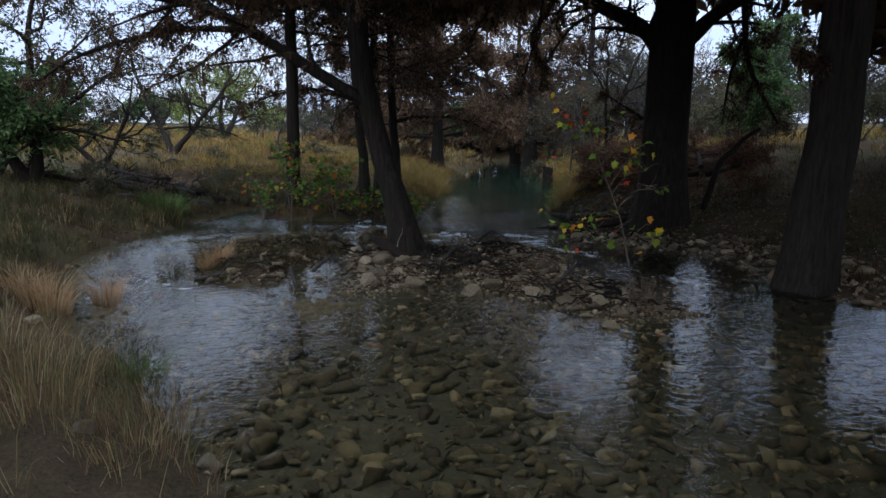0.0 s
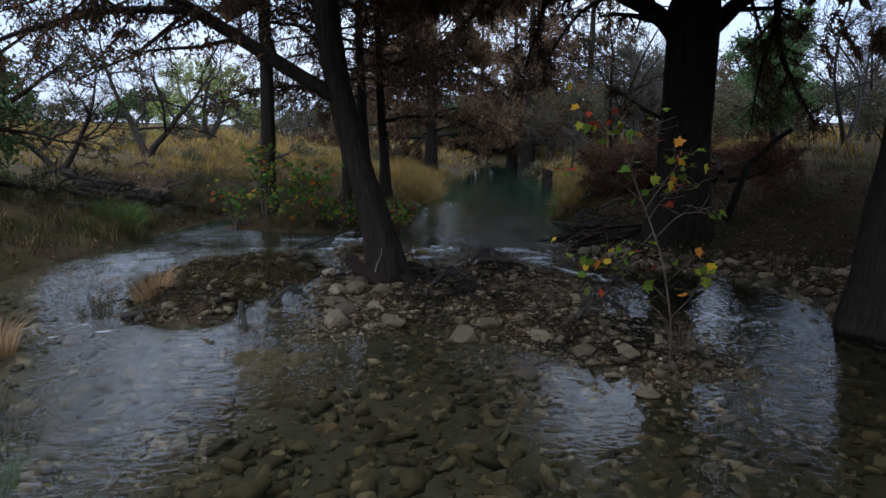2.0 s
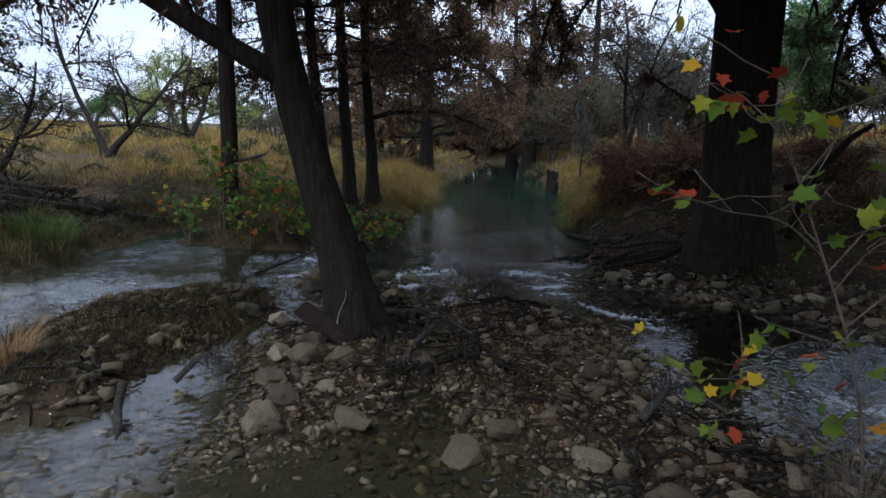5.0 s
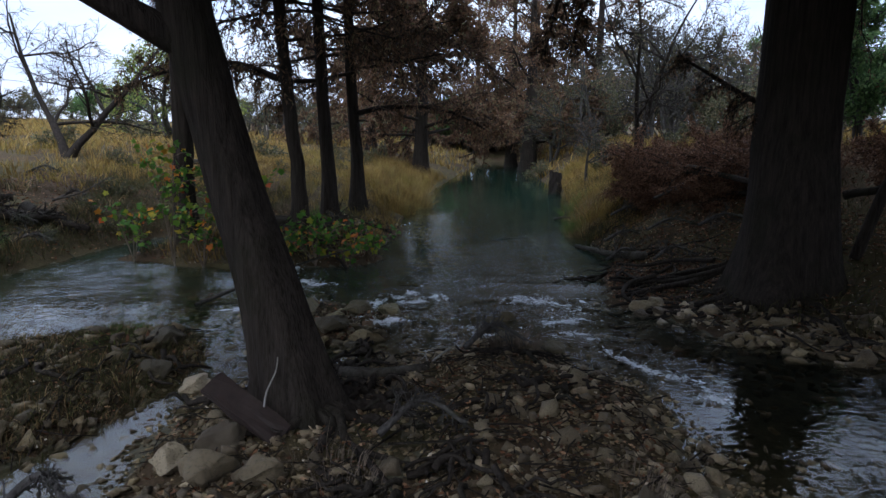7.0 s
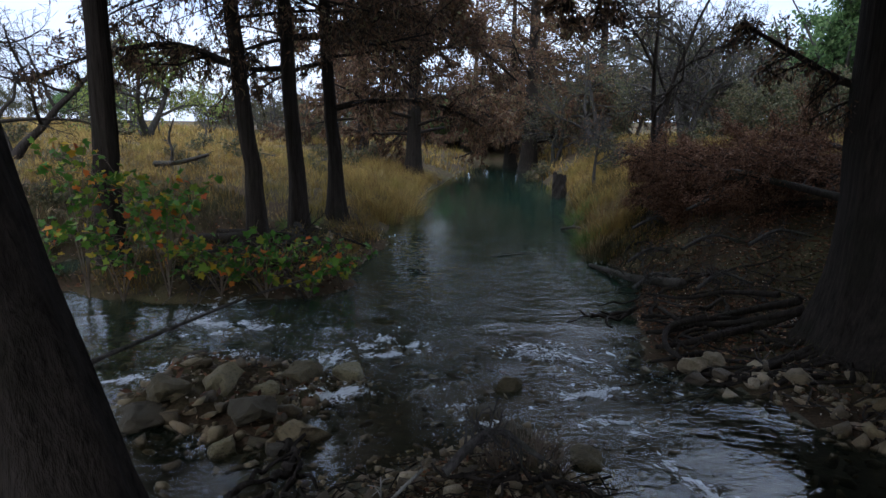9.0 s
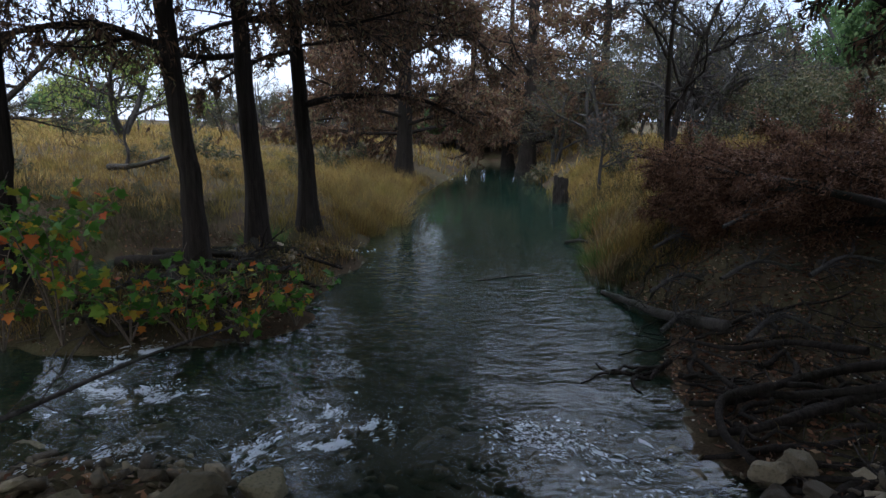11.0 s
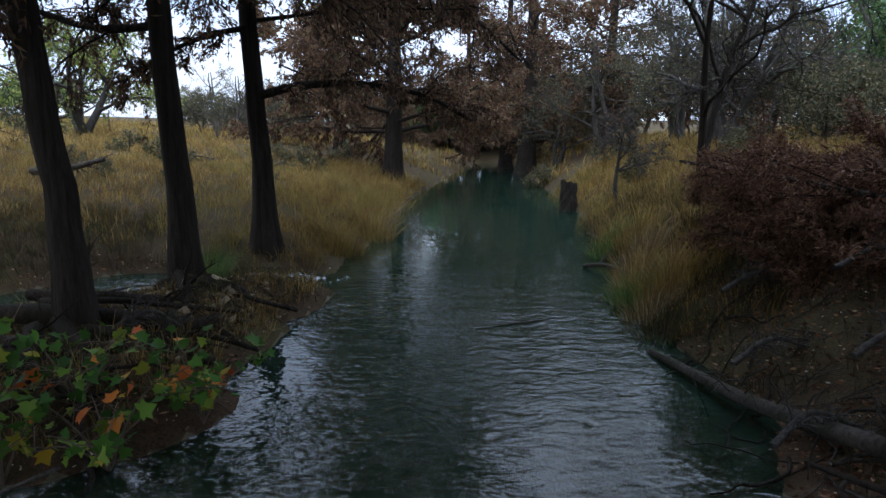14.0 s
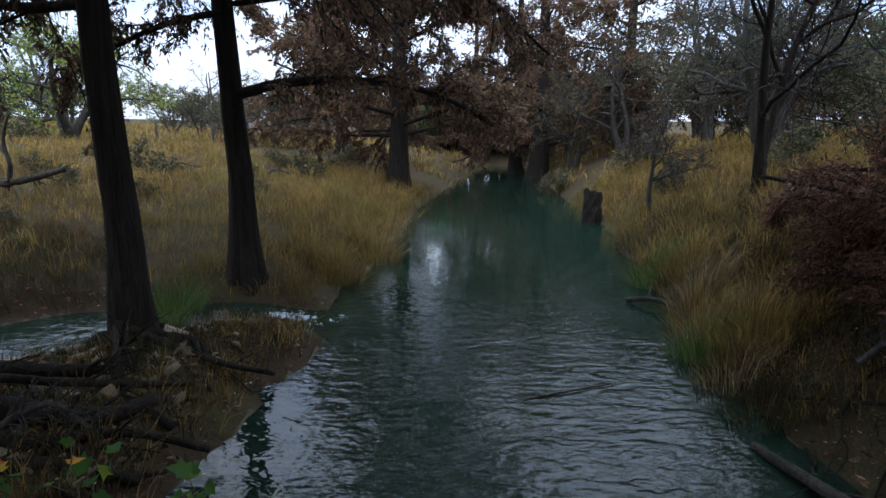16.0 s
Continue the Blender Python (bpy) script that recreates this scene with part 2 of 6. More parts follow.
def water_material():
    m = bpy.data.materials.new("creek_water")
    m.use_nodes = True
    nt = m.node_tree
    nt.nodes.clear()
    out = nt.nodes.new("ShaderNodeOutputMaterial")
    clear, murk, gloss = (nt.nodes.new(k) for k in ("ShaderNodeBsdfTransparent", "ShaderNodeBsdfDiffuse", "ShaderNodeBsdfGlossy"))
    clear.inputs["Color"].default_value = (0.9, 0.88, 0.79, 1)
    murk.inputs["Color"].default_value = (0.009, 0.025, 0.016, 1)
    gloss.inputs["Color"].default_value = (1, 1, 1, 1)
    # deeper pool downstream is more turbid
    geo = nt.nodes.new("ShaderNodeNewGeometry")
    sep = nt.nodes.new("ShaderNodeSeparateXYZ")
    nt.links.new(geo.outputs["Position"], sep.inputs["Vector"])
    rng = nt.nodes.new("ShaderNodeMapRange")
    for k, v in (("From Min", 16.0), ("From Max", 25.0), ("To Min", 0.07), ("To Max", 0.8)):
        rng.inputs[k].default_value = v
    nt.links.new(sep.outputs["Y"], rng.inputs["Value"])
    haze = nt.nodes.new("ShaderNodeMapRange")
    for k, v in (("From Min", 7.0), ("From Max", 17.0), ("To Min", 0.07), ("To Max", 0.012)):
        haze.inputs[k].default_value = v
    nt.links.new(sep.outputs["Y"], haze.inputs["Value"])
    nt.links.new(haze.outputs["Result"], gloss.inputs["Roughness"])
    body = nt.nodes.new("ShaderNodeMixShader")
    nt.links.new(rng.outputs["Result"], body.inputs["Fac"])
    nt.links.new(clear.outputs["BSDF"], body.inputs[1])
    nt.links.new(murk.outputs["BSDF"], body.inputs[2])
    v = coords(nt, (0.9, 1.5, 1.0))
    small, wide = noise_tex(nt, v, 6.5, 0.8, 0.5, 0.9), noise_tex(nt, v, 2.4, 1.5, 0.5, 0.9)
    patch = noise_tex(nt, coords(nt), 0.33, 3)
    broad = nt.nodes.new("ShaderNodeMapRange")
    for k, n in (("From Min", 14.0), ("From Max", 20.0), ("To Min", 0.25), ("To Max", 0.7)):
        broad.inputs[k].default_value = n
    nt.links.new(sep.outputs["Y"], broad.inputs["Value"])
    h = mix(nt, broad.outputs["Result"], small, wide)
    h = mix(nt, ramp(nt, patch, [(0.35, (0.25, 0.25, 0.25)), (0.65, (1, 1, 1))]), (0.5, 0.5, 0.5), h)
    bp = nt.nodes.new("ShaderNodeBump")
    bp.inputs["Distance"].default_value = 0.1
    # the shallows are calmer than the riffle and the pool
    calm = nt.nodes.new("ShaderNodeValToRGB")
    stops = ((0.0, 0.16), (0.12, 0.18), (0.165, 0.22), (0.19, 0.45), (0.25, 0.62), (0.3, 0.42), (0.36, 0.1), (0.46, 0.05))
    while len(calm.color_ramp.elements) < len(stops):
        calm.color_ramp.elements.new(0.5)
    for e, (at, much) in zip(calm.color_ramp.elements, stops):
        e.position, e.color = at, (much, much, much, 1)
    along = nt.nodes.new("ShaderNodeMath")
    along.operation = "DIVIDE"
    along.inputs[1].default_value = 100.0
    nt.links.new(sep.outputs["Y"], along.inputs[0])
    nt.links.new(along.outputs["Value"], calm.inputs["Fac"])
    nt.links.new(calm.outputs["Color"], bp.inputs["Strength"])
    nt.links.new(h, bp.inputs["Height"])
    fr = nt.nodes.new("ShaderNodeFresnel")
    fr.inputs["IOR"].default_value = 1.33
    for node in (fr, gloss):
        nt.links.new(bp.outputs["Normal"], node.inputs["Normal"])
    top = nt.nodes.new("ShaderNodeMixShader")
    nt.links.new(fr.outputs["Fac"], top.inputs["Fac"])
    nt.links.new(body.outputs["Shader"], top.inputs[1])
    nt.links.new(gloss.outputs["BSDF"], top.inputs[2])
    nt.links.new(top.outputs["Shader"], out.inputs["Surface"])
    return m


WATER = water_material()


def plain(name, colour, rough=0.7, spread=0.25, scale=8.0):
    m, nt, b = material(name, rough)
    n = noise_tex(nt, coords(nt), scale, 5)
    lo, hi = tuple(c * (1 - spread) for c in colour), tuple(min(1, c * (1 + spread)) for c in colour)
    nt.links.new(ramp(nt, n, [(0.3, lo), (0.7, hi)]), b.inputs["Base Color"])
    bump(nt, b, n, 0.3, 0.02)
    return m


FOAM = plain("white_water_foam", (0.76, 0.8, 0.82), 0.5, 0.22, 30)
fnt = FOAM.node_tree
f_mix, f_clear = fnt.nodes.new("ShaderNodeMixShader"), fnt.nodes.new("ShaderNodeBsdfTransparent")
f_mix.inputs["Fac"].default_value = 0.6
fnt.links.new(f_clear.outputs["BSDF"], f_mix.inputs[1])
fnt.links.new(fnt.nodes["Principled BSDF"].outputs["BSDF"], f_mix.inputs[2])
fnt.links.new(f_mix.outputs["Shader"], fnt.nodes["Material Output"].inputs["Surface"])
TAN_WALL, GREY_ROOF = plain("tan_stucco", (0.26, 0.2, 0.14)), plain("grey_metal_roof", (0.17, 0.17, 0.17), 0.8)


# ---- mesh building ----
rng = np.random.default_rng(7)


def make_mesh(name, verts, quads=None, tris=None, mats=(), smooth=False):
    """A mesh from arrays of corners, four-sided faces and triangles."""
    verts = np.asarray(verts, np.float32).reshape(-1, 3)
    quads = np.zeros((0, 4), np.int32) if quads is None else np.asarray(quads, np.int32).reshape(-1, 4)
    tris = np.zeros((0, 3), np.int32) if tris is None else np.asarray(tris, np.int32).reshape(-1, 3)
    me = bpy.data.meshes.new(name)
    me.vertices.add(len(verts))
    me.vertices.foreach_set("co", verts.ravel())
    me.loops.add(quads.size + tris.size)
    me.loops.foreach_set("vertex_index", np.concatenate([quads.ravel(), tris.ravel()]).astype(np.int32))
    me.polygons.add(len(quads) + len(tris))
    start = np.concatenate([np.arange(len(quads)) * 4, quads.size + np.arange(len(tris)) * 3])
    me.polygons.foreach_set("loop_start", start.astype(np.int32))
    if smooth:
        me.polygons.foreach_set("use_smooth", np.ones(len(start), bool))
    me.update(calc_edges=True)
    for m in mats:
        me.materials.append(m)
    return me


class Shell:
    """Gathers tubes and leaves; becomes one mesh."""

    def __init__(self):
        self.v, self.q, self.t, self.n, self.twigs = [], [], [], 0, []

    def add(self, verts, quads=None, tris=None):
        verts = np.asarray(verts, float).reshape(-1, 3)
        if quads is not None and len(quads):
            self.q.append(np.asarray(quads).reshape(-1, 4) + self.n)
        if tris is not None and len(tris):
            self.t.append(np.asarray(tris).reshape(-1, 3) + self.n)
        self.v.append(verts)
        self.n += len(verts)

    def tube(self, pts, radii, sides=6, lump=0.0):
        pts, radii = np.asarray(pts, float), np.asarray(radii, float)
        k = len(pts)
        tan = np.gradient(pts, axis=0)
        tan /= np.linalg.norm(tan, axis=1)[:, None] + 1e-9
        ref = np.array([0.0, 1.0, 0.0]) if abs(tan[:, 2]).mean() > 0.6 else np.array([0.0, 0.0, 1.0])
        u = np.cross(tan, ref)
        u /= np.linalg.norm(u, axis=1)[:, None] + 1e-9
        w = np.cross(tan, u)
        a = np.arange(sides) * 2 * np.pi / sides
        rr = radii[:, None] * (1 + (lump * rng.normal(size=(k, sides)) if lump else 0))
        ring = pts[:, None, :] + rr[..., None] * (np.cos(a)[None, :, None] * u[:, None, :] + np.sin(a)[None, :, None] * w[:, None, :])
        i, j = np.arange(k - 1)[:, None] * sides, np.arange(sides)[None, :]
        j2 = (j + 1) % sides
        quads = np.stack([i + j, i + j2, i + sides + j2, i + sides + j], -1)
        cap = [[(k - 1) * sides + s, (k - 1) * sides + s + 1, (k - 1) * sides] for s in range(1, sides - 1)]
        self.add(ring, quads, cap)

    def mesh(self, name, mats, smooth=False):
        v = np.concatenate(self.v) if self.v else np.zeros((0, 3))
        return make_mesh(name, v, np.concatenate(self.q) if self.q else None, np.concatenate(self.t) if self.t else None, mats, smooth)


def part(name, me, parent, label="", kind=""):
    ob = new(name, me)
    ob.parent = parent
    return tagged(ob, label=label, kind=kind)


def holder(name, place, label, category, group="", kind=""):
    ob = new(name)
    ob.location = place
    return tagged(ob, label, category, group, kind)


def unit(v):
    return np.asarray(v, float) / (np.linalg.norm(v) + 1e-9)


def smooth_line(pts, n):
    """Catmull-Rom through the points."""
    p = np.asarray(pts, float)
    p = np.vstack([2 * p[0] - p[1], p, 2 * p[-1] - p[-2]])
    out = []
    for s in np.linspace(0, len(p) - 3 - 1e-6, n):
        i, f = int(s), s - int(s)
        a, b, c, d = p[i:i + 4]
        out.append(0.5 * (2 * b + (c - a) * f + (2 * a - 5 * b + 4 * c - d) * f * f + (3 * b - a - 3 * c + d) * f ** 3))
    return np.array(out)


def ss(a, b, v):
    t = np.clip((np.asarray(v, float) - a) / (b - a), 0, 1)
    return t * t * (3 - 2 * t)


LATTICE = np.random.default_rng(3).random((256, 256))


def vnoise(x, y, scale=1.0):
    x, y = np.asarray(x, float) * scale, np.asarray(y, float) * scale
    xi, yi = np.floor(x).astype(int), np.floor(y).astype(int)
    fx, fy = x - xi, y - yi
    fx, fy = fx * fx * (3 - 2 * fx), fy * fy * (3 - 2 * fy)
    g = lambda a, b: LATTICE[a % 256, b % 256]
    return (g(xi, yi) * (1 - fx) + g(xi + 1, yi) * fx) * (1 - fy) + (g(xi, yi + 1) * (1 - fx) + g(xi + 1, yi + 1) * fx) * fy - 0.5


# ---- plan of the creek ----
CREEK = [(-1.2, -60), (-1.2, 0), (-1.8, 4.3), (-2.6, 5.5), (-4.2, 7.2), (-5.6, 8.3), (-6.5, 10), (-8.3, 11.5), (-8.9, 15), (-9.1, 18), (-8.9, 21.6),
         (-8.7, 24.2), (-7.9, 26.6), (-6.7, 28.8), (-5.0, 30.4), (-2.8, 31.1), (-0.9, 31.3), (-0.8, 32.9), (0, 36.8), (0.6, 47.6), (3.3, 68), (6.5, 83),
         (8.2, 92), (9.6, 92), (10.6, 84), (10.4, 73), (8.6, 53), (7.4, 40), (6.7, 36.7), (5.8, 30), (5.3, 25.6), (5.15, 23.6), (4.7, 22.0), (4.1, 20.7), (3.8, 19.5),
         (4.3, 18.4), (5.0, 16.6), (6.3, 15.2), (6.9, 13.2), (6.7, 11), (7.4, 9.8), (8.3, 7), (8.6, 0), (8.6, -60)]
STRIP = [(-7.3, 23.2), (-6.2, 22.4), (-3.9, 21.9), (-2.2, 22.3), (-0.9, 24.0), (-0.95, 26), (-0.5, 29.4), (-1.0, 30.1), (-2.8, 29.3), (-4.1, 28.2), (-5.5, 26.7), (-6.8, 25)]
BAR_WEST = [(-4.9, 11.3), (-3.3, 11.4), (-3.4, 12.5), (-3.0, 13.2), (-2.85, 13.9), (-2.6, 14.8), (-2.6, 15.8), (-3.0, 16.5), (-4.3, 16.8), (-5.2, 16.1), (-5.8, 14.3)]
BAR_MID = [(-1.7, 10.7), (-1.6, 11.2), (-1.9, 13), (-1.9, 14.3), (-0.6, 15.3), (1.3, 16.6), (1.9, 16.4), (2.7, 14.6), (2.9, 12.6), (2.9, 11.6),
           (3.8, 10.4), (3.8, 9.2), (2.8, 8.9), (2.1, 9.3), (1.7, 10.0), (1.0, 10.6), (0.4, 11.7), (-0.4, 11.5), (-0.8, 10.9)]
LEDGE = [(-2.4, 17.0), (-0.9, 16.8), (-0.2, 18.4), (-1.2, 19.3), (-2.3, 18.6)]


def inside_by(poly, x, y):
    """Distance to the outline: positive inside."""
    p = np.array(poly, float)
    q = np.roll(p, -1, 0)
    d2, odd = np.full(np.shape(x), 1e12), np.zeros(np.shape(x), bool)
    for (ax, ay), (bx, by) in zip(p, q):
        ex, ey = bx - ax, by - ay
        t = np.clip(((x - ax) * ex + (y - ay) * ey) / (ex * ex + ey * ey), 0, 1)
        d2 = np.minimum(d2, (x - ax - t * ex) ** 2 + (y - ay - t * ey) ** 2)
        if ay != by:
            odd ^= ((ay > y) != (by > y)) & (x < ex * (y - ay) / (by - ay) + ax)
    d = np.sqrt(d2)
    return np.where(odd, d, -d)


def level(x, y):
    """Height of the still water."""
    x, y = np.asarray(x, float), np.asarray(y, float)
    main = 0.4 - 0.4 * ss(13.0, 20.5, y)
    side = 0.4 - 0.22 * ss(17.0, 21.0, y)
    k = ss(-1.0, -2.2, x)
    return main * (1 - k) + side * k


def hollow(x, y):
    """The wet dip across the mid-creek bar, one in its middle."""
    return np.exp(-((x - 0.25 - 0.25 * (y - 13.3)) / 0.65) ** 2 - ((y - 13.4) / 1.5) ** 2)


def ground_z(x, y):
    x, y = np.atleast_1d(np.asarray(x, float)), np.atleast_1d(np.asarray(y, float))
    c = inside_by(CREEK, x, y) + 0.35 * vnoise(x, y, 0.9) + 0.15 * vnoise(x, y, 2.7)
    w = level(x, y)
    rough = 0.1 * vnoise(x, y, 1.1) + 0.05 * vnoise(x, y, 3.1)
    pool = ss(18.5, 23, y) * ss(-3.0, -0.5, x)
    d = np.maximum(c, 0)
    bed = w - (np.minimum(0.04 + 0.11 * d, 0.3) * (1 - pool) + np.minimum(0.06 + 0.5 * d, 1.3) * pool) + rough * 0.6
    o = np.maximum(-c, 0)
    left = np.interp(o, [0, 0.5, 1.2, 3, 6, 13, 30, 70, 120, 300, 900], [0, 0.3, 0.55, 1.0, 1.6, 2.4, 3.5, 5.6, 7.8, 10, 15])
    r_near = np.interp(o, [0, 1, 3, 5, 9, 15, 40, 120, 900], [0, 0.16, 0.5, 1.3, 2.4, 3.0, 4.2, 6, 12])
    r_far = np.interp(o, [0, 0.5, 1.5, 3.2, 6, 12, 40, 120, 900], [0, 0.45, 1.2, 2.1, 2.6, 3.0, 4.2, 6, 12])
    k = ss(20, 26, y)
    right = r_near * (1 - k) + r_far * k
    middle = np.interp(y, [-60, 10, 25, 50, 80, 110], [3.6, 2, 2, 4.6, 8.6, 9])
    land_h = np.where(x < middle, left, right)
    far = ss(85, 95, y)
    land_h = land_h * (1 - far) + left * far
    z = np.where(c > 0, bed, w + land_h + rough * np.minimum(1, o))
    for poly, top, slope, skirt in ((STRIP, 0.36, 0.4, 0.5), (BAR_WEST, 0.16, 0.3, 0.25), (BAR_MID, 0.13, 0.16, 0.05), (LEDGE, 0.12, 0.4, 0.5)):
        e = inside_by(poly, x, y) + 0.5 * vnoise(x, y, 0.8) + 0.25 * vnoise(x, y, 2.3)
        h = np.where(e > 0, np.minimum(top, slope * e), skirt * e)
        if poly is BAR_MID:
            h = h - 0.17 * hollow(x, y)
        z = np.maximum(z, w + h + rough * np.where(e > 0, 0.7, 0.4))
    return z


def zg(x, y):
    return float(ground_z(x, y)[0])


def grid_mesh(name, xs, ys, height, mats):
    X, Y = np.meshgrid(xs, ys)
    Z = height(X.ravel(), Y.ravel())
    nx, ny = len(xs), len(ys)
    i, j = np.meshgrid(np.arange(nx - 1), np.arange(ny - 1))
    a = (j * nx + i).ravel()
    return make_mesh(name, np.stack([X.ravel(), Y.ravel(), Z], -1), np.stack([a, a + 1, a + nx + 1, a + nx], -1), None, mats, True), X, Y, Z


def stretch(a, b, step, lo, hi):
    """Even steps from a to b, growing ones out to lo and hi."""
    mid = np.arange(a, b + 1e-6, step)
    out, s = [], step
    v = b
    while v < hi:
        s *= 1.17
        v += s
        out.append(v)
    low, s, v = [], step, a
    while v > lo:
        s *= 1.17
        v -= s
        low.append(v)
    return np.concatenate([low[::-1], mid, out])


xs, ys = stretch(-13, 13, 0.2, -700, 700), stretch(-3, 46, 0.2, -500, 1400)
me, GX, GY, GZ = grid_mesh("ground", xs, ys, ground_z, (SOIL, BED))
nx = len(xs)
under = (GZ.reshape(len(ys), nx) < level(GX, GY) + 0.02) & (GY > -80) & (GY < 96) & (np.abs(GX) < 16)
quad_under = under[:-1, :-1] & under[1:, 1:]
me.polygons.foreach_set("material_index", quad_under.ravel().astype(np.int32))
ground = tagged(new("ground", me), "brown earth banks and silty creek bed under dry grass", "ground", kind="structure")


def water_z(x, y):
    """The surface with its standing waves in the riffles."""
    w = level(x, y)
    fast = ss(14.5, 17, y) * (1 - ss(21, 25, y)) * 0.9 + 0.12
    return w + fast * (0.035 * vnoise(x, y, 1.3) + 0.025 * vnoise(x + 9, y, 2.6))


me, *_ = grid_mesh("water", np.arange(-13, 12.01, 0.18), np.concatenate([np.arange(-60, -2, 2.0), np.arange(-2, 36, 0.18), np.arange(36, 96, 0.6)]), water_z, (WATER,))
water = tagged(new("water", me), "clear shallow creek water rippling into a green pool", "water", kind="structure")


# ---- growing things ----
HABIT = {
    # per level: children, length ratio, spread angle, wander, droop; then sides per level
    "cypress": dict(kids=(10, 7), ratio=(0.5, 0.42), angle=(55, 55), wander=(0.1, 0.16, 0.24), droop=(0.0, 0.05, 0.16), flat=0.55, thin=0.42, sides=(7, 4, 3)),
    "far": dict(kids=(6, 5), ratio=(0.6, 0.5), angle=(45, 55), wander=(0.16, 0.2, 0.25), droop=(-0.02, 0.0, 0.03), flat=0.8, thin=0.45, sides=(5, 3, 3)),
    "far_cypress": dict(kids=(9, 6), ratio=(0.5, 0.45), angle=(55, 55), wander=(0.12, 0.2, 0.25), droop=(0.0, 0.06, 0.14), flat=0.5, thin=0.42, sides=(6, 3, 3)),
    "crown": dict(kids=(6, 4), ratio=(0.5, 0.5), angle=(55, 55), wander=(0.12, 0.2, 0.25), droop=(0.0, 0.06, 0.14), flat=0.5, thin=0.42, sides=(5, 3, 3)),
    "matted": dict(kids=(9, 6), ratio=(0.42, 0.4), angle=(50, 50), wander=(0.1, 0.14, 0.18), droop=(0.0, 0.03, 0.05), flat=0.25, thin=0.42, sides=(6, 3, 3)),
    "bare": dict(kids=(9, 10), ratio=(0.55, 0.45), angle=(45, 50), wander=(0.26, 0.3, 0.36), droop=(-0.02, 0.0, 0.03), flat=0.8, thin=0.42, sides=(7, 4, 3), fine=0.0105),
    "shrub": dict(kids=(6, 5), ratio=(0.55, 0.5), angle=(40, 50), wander=(0.15, 0.2, 0.25), droop=(0.0, 0.02, 0.05), flat=1.0, thin=0.5, sides=(5, 4, 3)),
    "dead": dict(kids=(5, 4), ratio=(0.5, 0.5), angle=(50, 50), wander=(0.12, 0.2, 0.25), droop=(0.02, 0.04, 0.05), flat=0.8, thin=0.5, sides=(6, 4, 3)),
}


def sub_branches(s, pts, length, r0, lev, habit, start=0.2):
    """Side branches along a line of points."""
    h = HABIT[habit]
    if lev > 1:
        return
    seg = np.diff(pts, axis=0)
    for _ in range(h["kids"][lev]):
        t = start + (0.98 - start) * rng.random()
        f = t * (len(pts) - 1)
        i = min(int(f), len(pts) - 2)
        p, d = pts[i] + seg[i] * (f - i), unit(seg[i])
        side = rng.normal(size=3) * (1, 1, h["flat"])
        side = unit(side - d * side.dot(d))
        a = radians(h["angle"][lev] * (0.7 + 0.6 * rng.random()))
        grow(s, p, unit(d * math.cos(a) + side * math.sin(a)), length * h["ratio"][lev] * (1.15 - 0.6 * t) * (0.7 + 0.6 * rng.random()),
             max(h.get("fine", 0.007), r0 * h["thin"] * (1.1 - 0.6 * t)), lev + 1, habit)


def grow(s, p, d, length, r, lev, habit):
    h = HABIT[habit]
    n = (4, 3, 2)[lev] if habit[:3] in ("far", "cro") else (6, 4, 3)[lev]
    pts, d = [np.array(p, float)], np.array(d, float)
    for _ in range(n):
        d = unit(d + rng.normal(size=3) * h["wander"][lev] - np.array([0, 0, h["droop"][lev]]))
        pts.append(pts[-1] + d * length / n)
    pts = np.array(pts)
    s.tube(pts, np.linspace(r, max(0.005, r * (0.3, 0.3, 0.5)[lev]), n + 1), h["sides"][lev])
    if lev:
        s.twigs.append(pts)
    sub_branches(s, pts, length, r, lev, habit)


def scatter_on(twigs, count):
    """Random points on the twigs, with the twig's way there."""
    if not twigs:
        return np.zeros((0, 3)), np.zeros((0, 3))
    a = np.concatenate([t[:-1] for t in twigs])
    b = np.concatenate([t[1:] for t in twigs])
    ln = np.linalg.norm(b - a, axis=1)
    i = rng.choice(len(a), count, p=ln / ln.sum())
    f = rng.random(count)[:, None]
    return a[i] * (1 - f) + b[i] * f, (b[i] - a[i]) / (ln[i][:, None] + 1e-9)


def diamonds(s, p, axis, length, width):
    """A small pointed leaf or spray at every point."""
    n = len(p)
    if not n:
        return
    axis = axis / (np.linalg.norm(axis, axis=1)[:, None] + 1e-9)
    side = np.cross(axis, rng.normal(size=(n, 3)))
    side /= np.linalg.norm(side, axis=1)[:, None] + 1e-9
    length, width = np.broadcast_to(length, n)[:, None], np.broadcast_to(width, n)[:, None]
    v = np.stack([p, p + axis * length * 0.45 + side * width / 2, p + axis * length, p + axis * length * 0.5 - side * width / 2], 1)
    s.add(v, np.arange(n * 4).reshape(n, 4))


def sprays(s, twigs, count, length, width, down=0.6, spread=1.0, jitter=0.04, above=None):
    if not twigs:
        return
    p, d = scatter_on(twigs, count)
    p = p + rng.normal(size=p.shape) * jitter
    if above is not None:
        d, p = d[p[:, 2] > above], p[p[:, 2] > above]
    ax = d * 0.5 + rng.normal(size=p.shape) * 0.5 * spread + np.array([0, 0, -down])
    diamonds(s, p, ax, length * (0.6 + 0.8 * rng.random(len(p))), width * (0.6 + 0.8 * rng.random(len(p))))


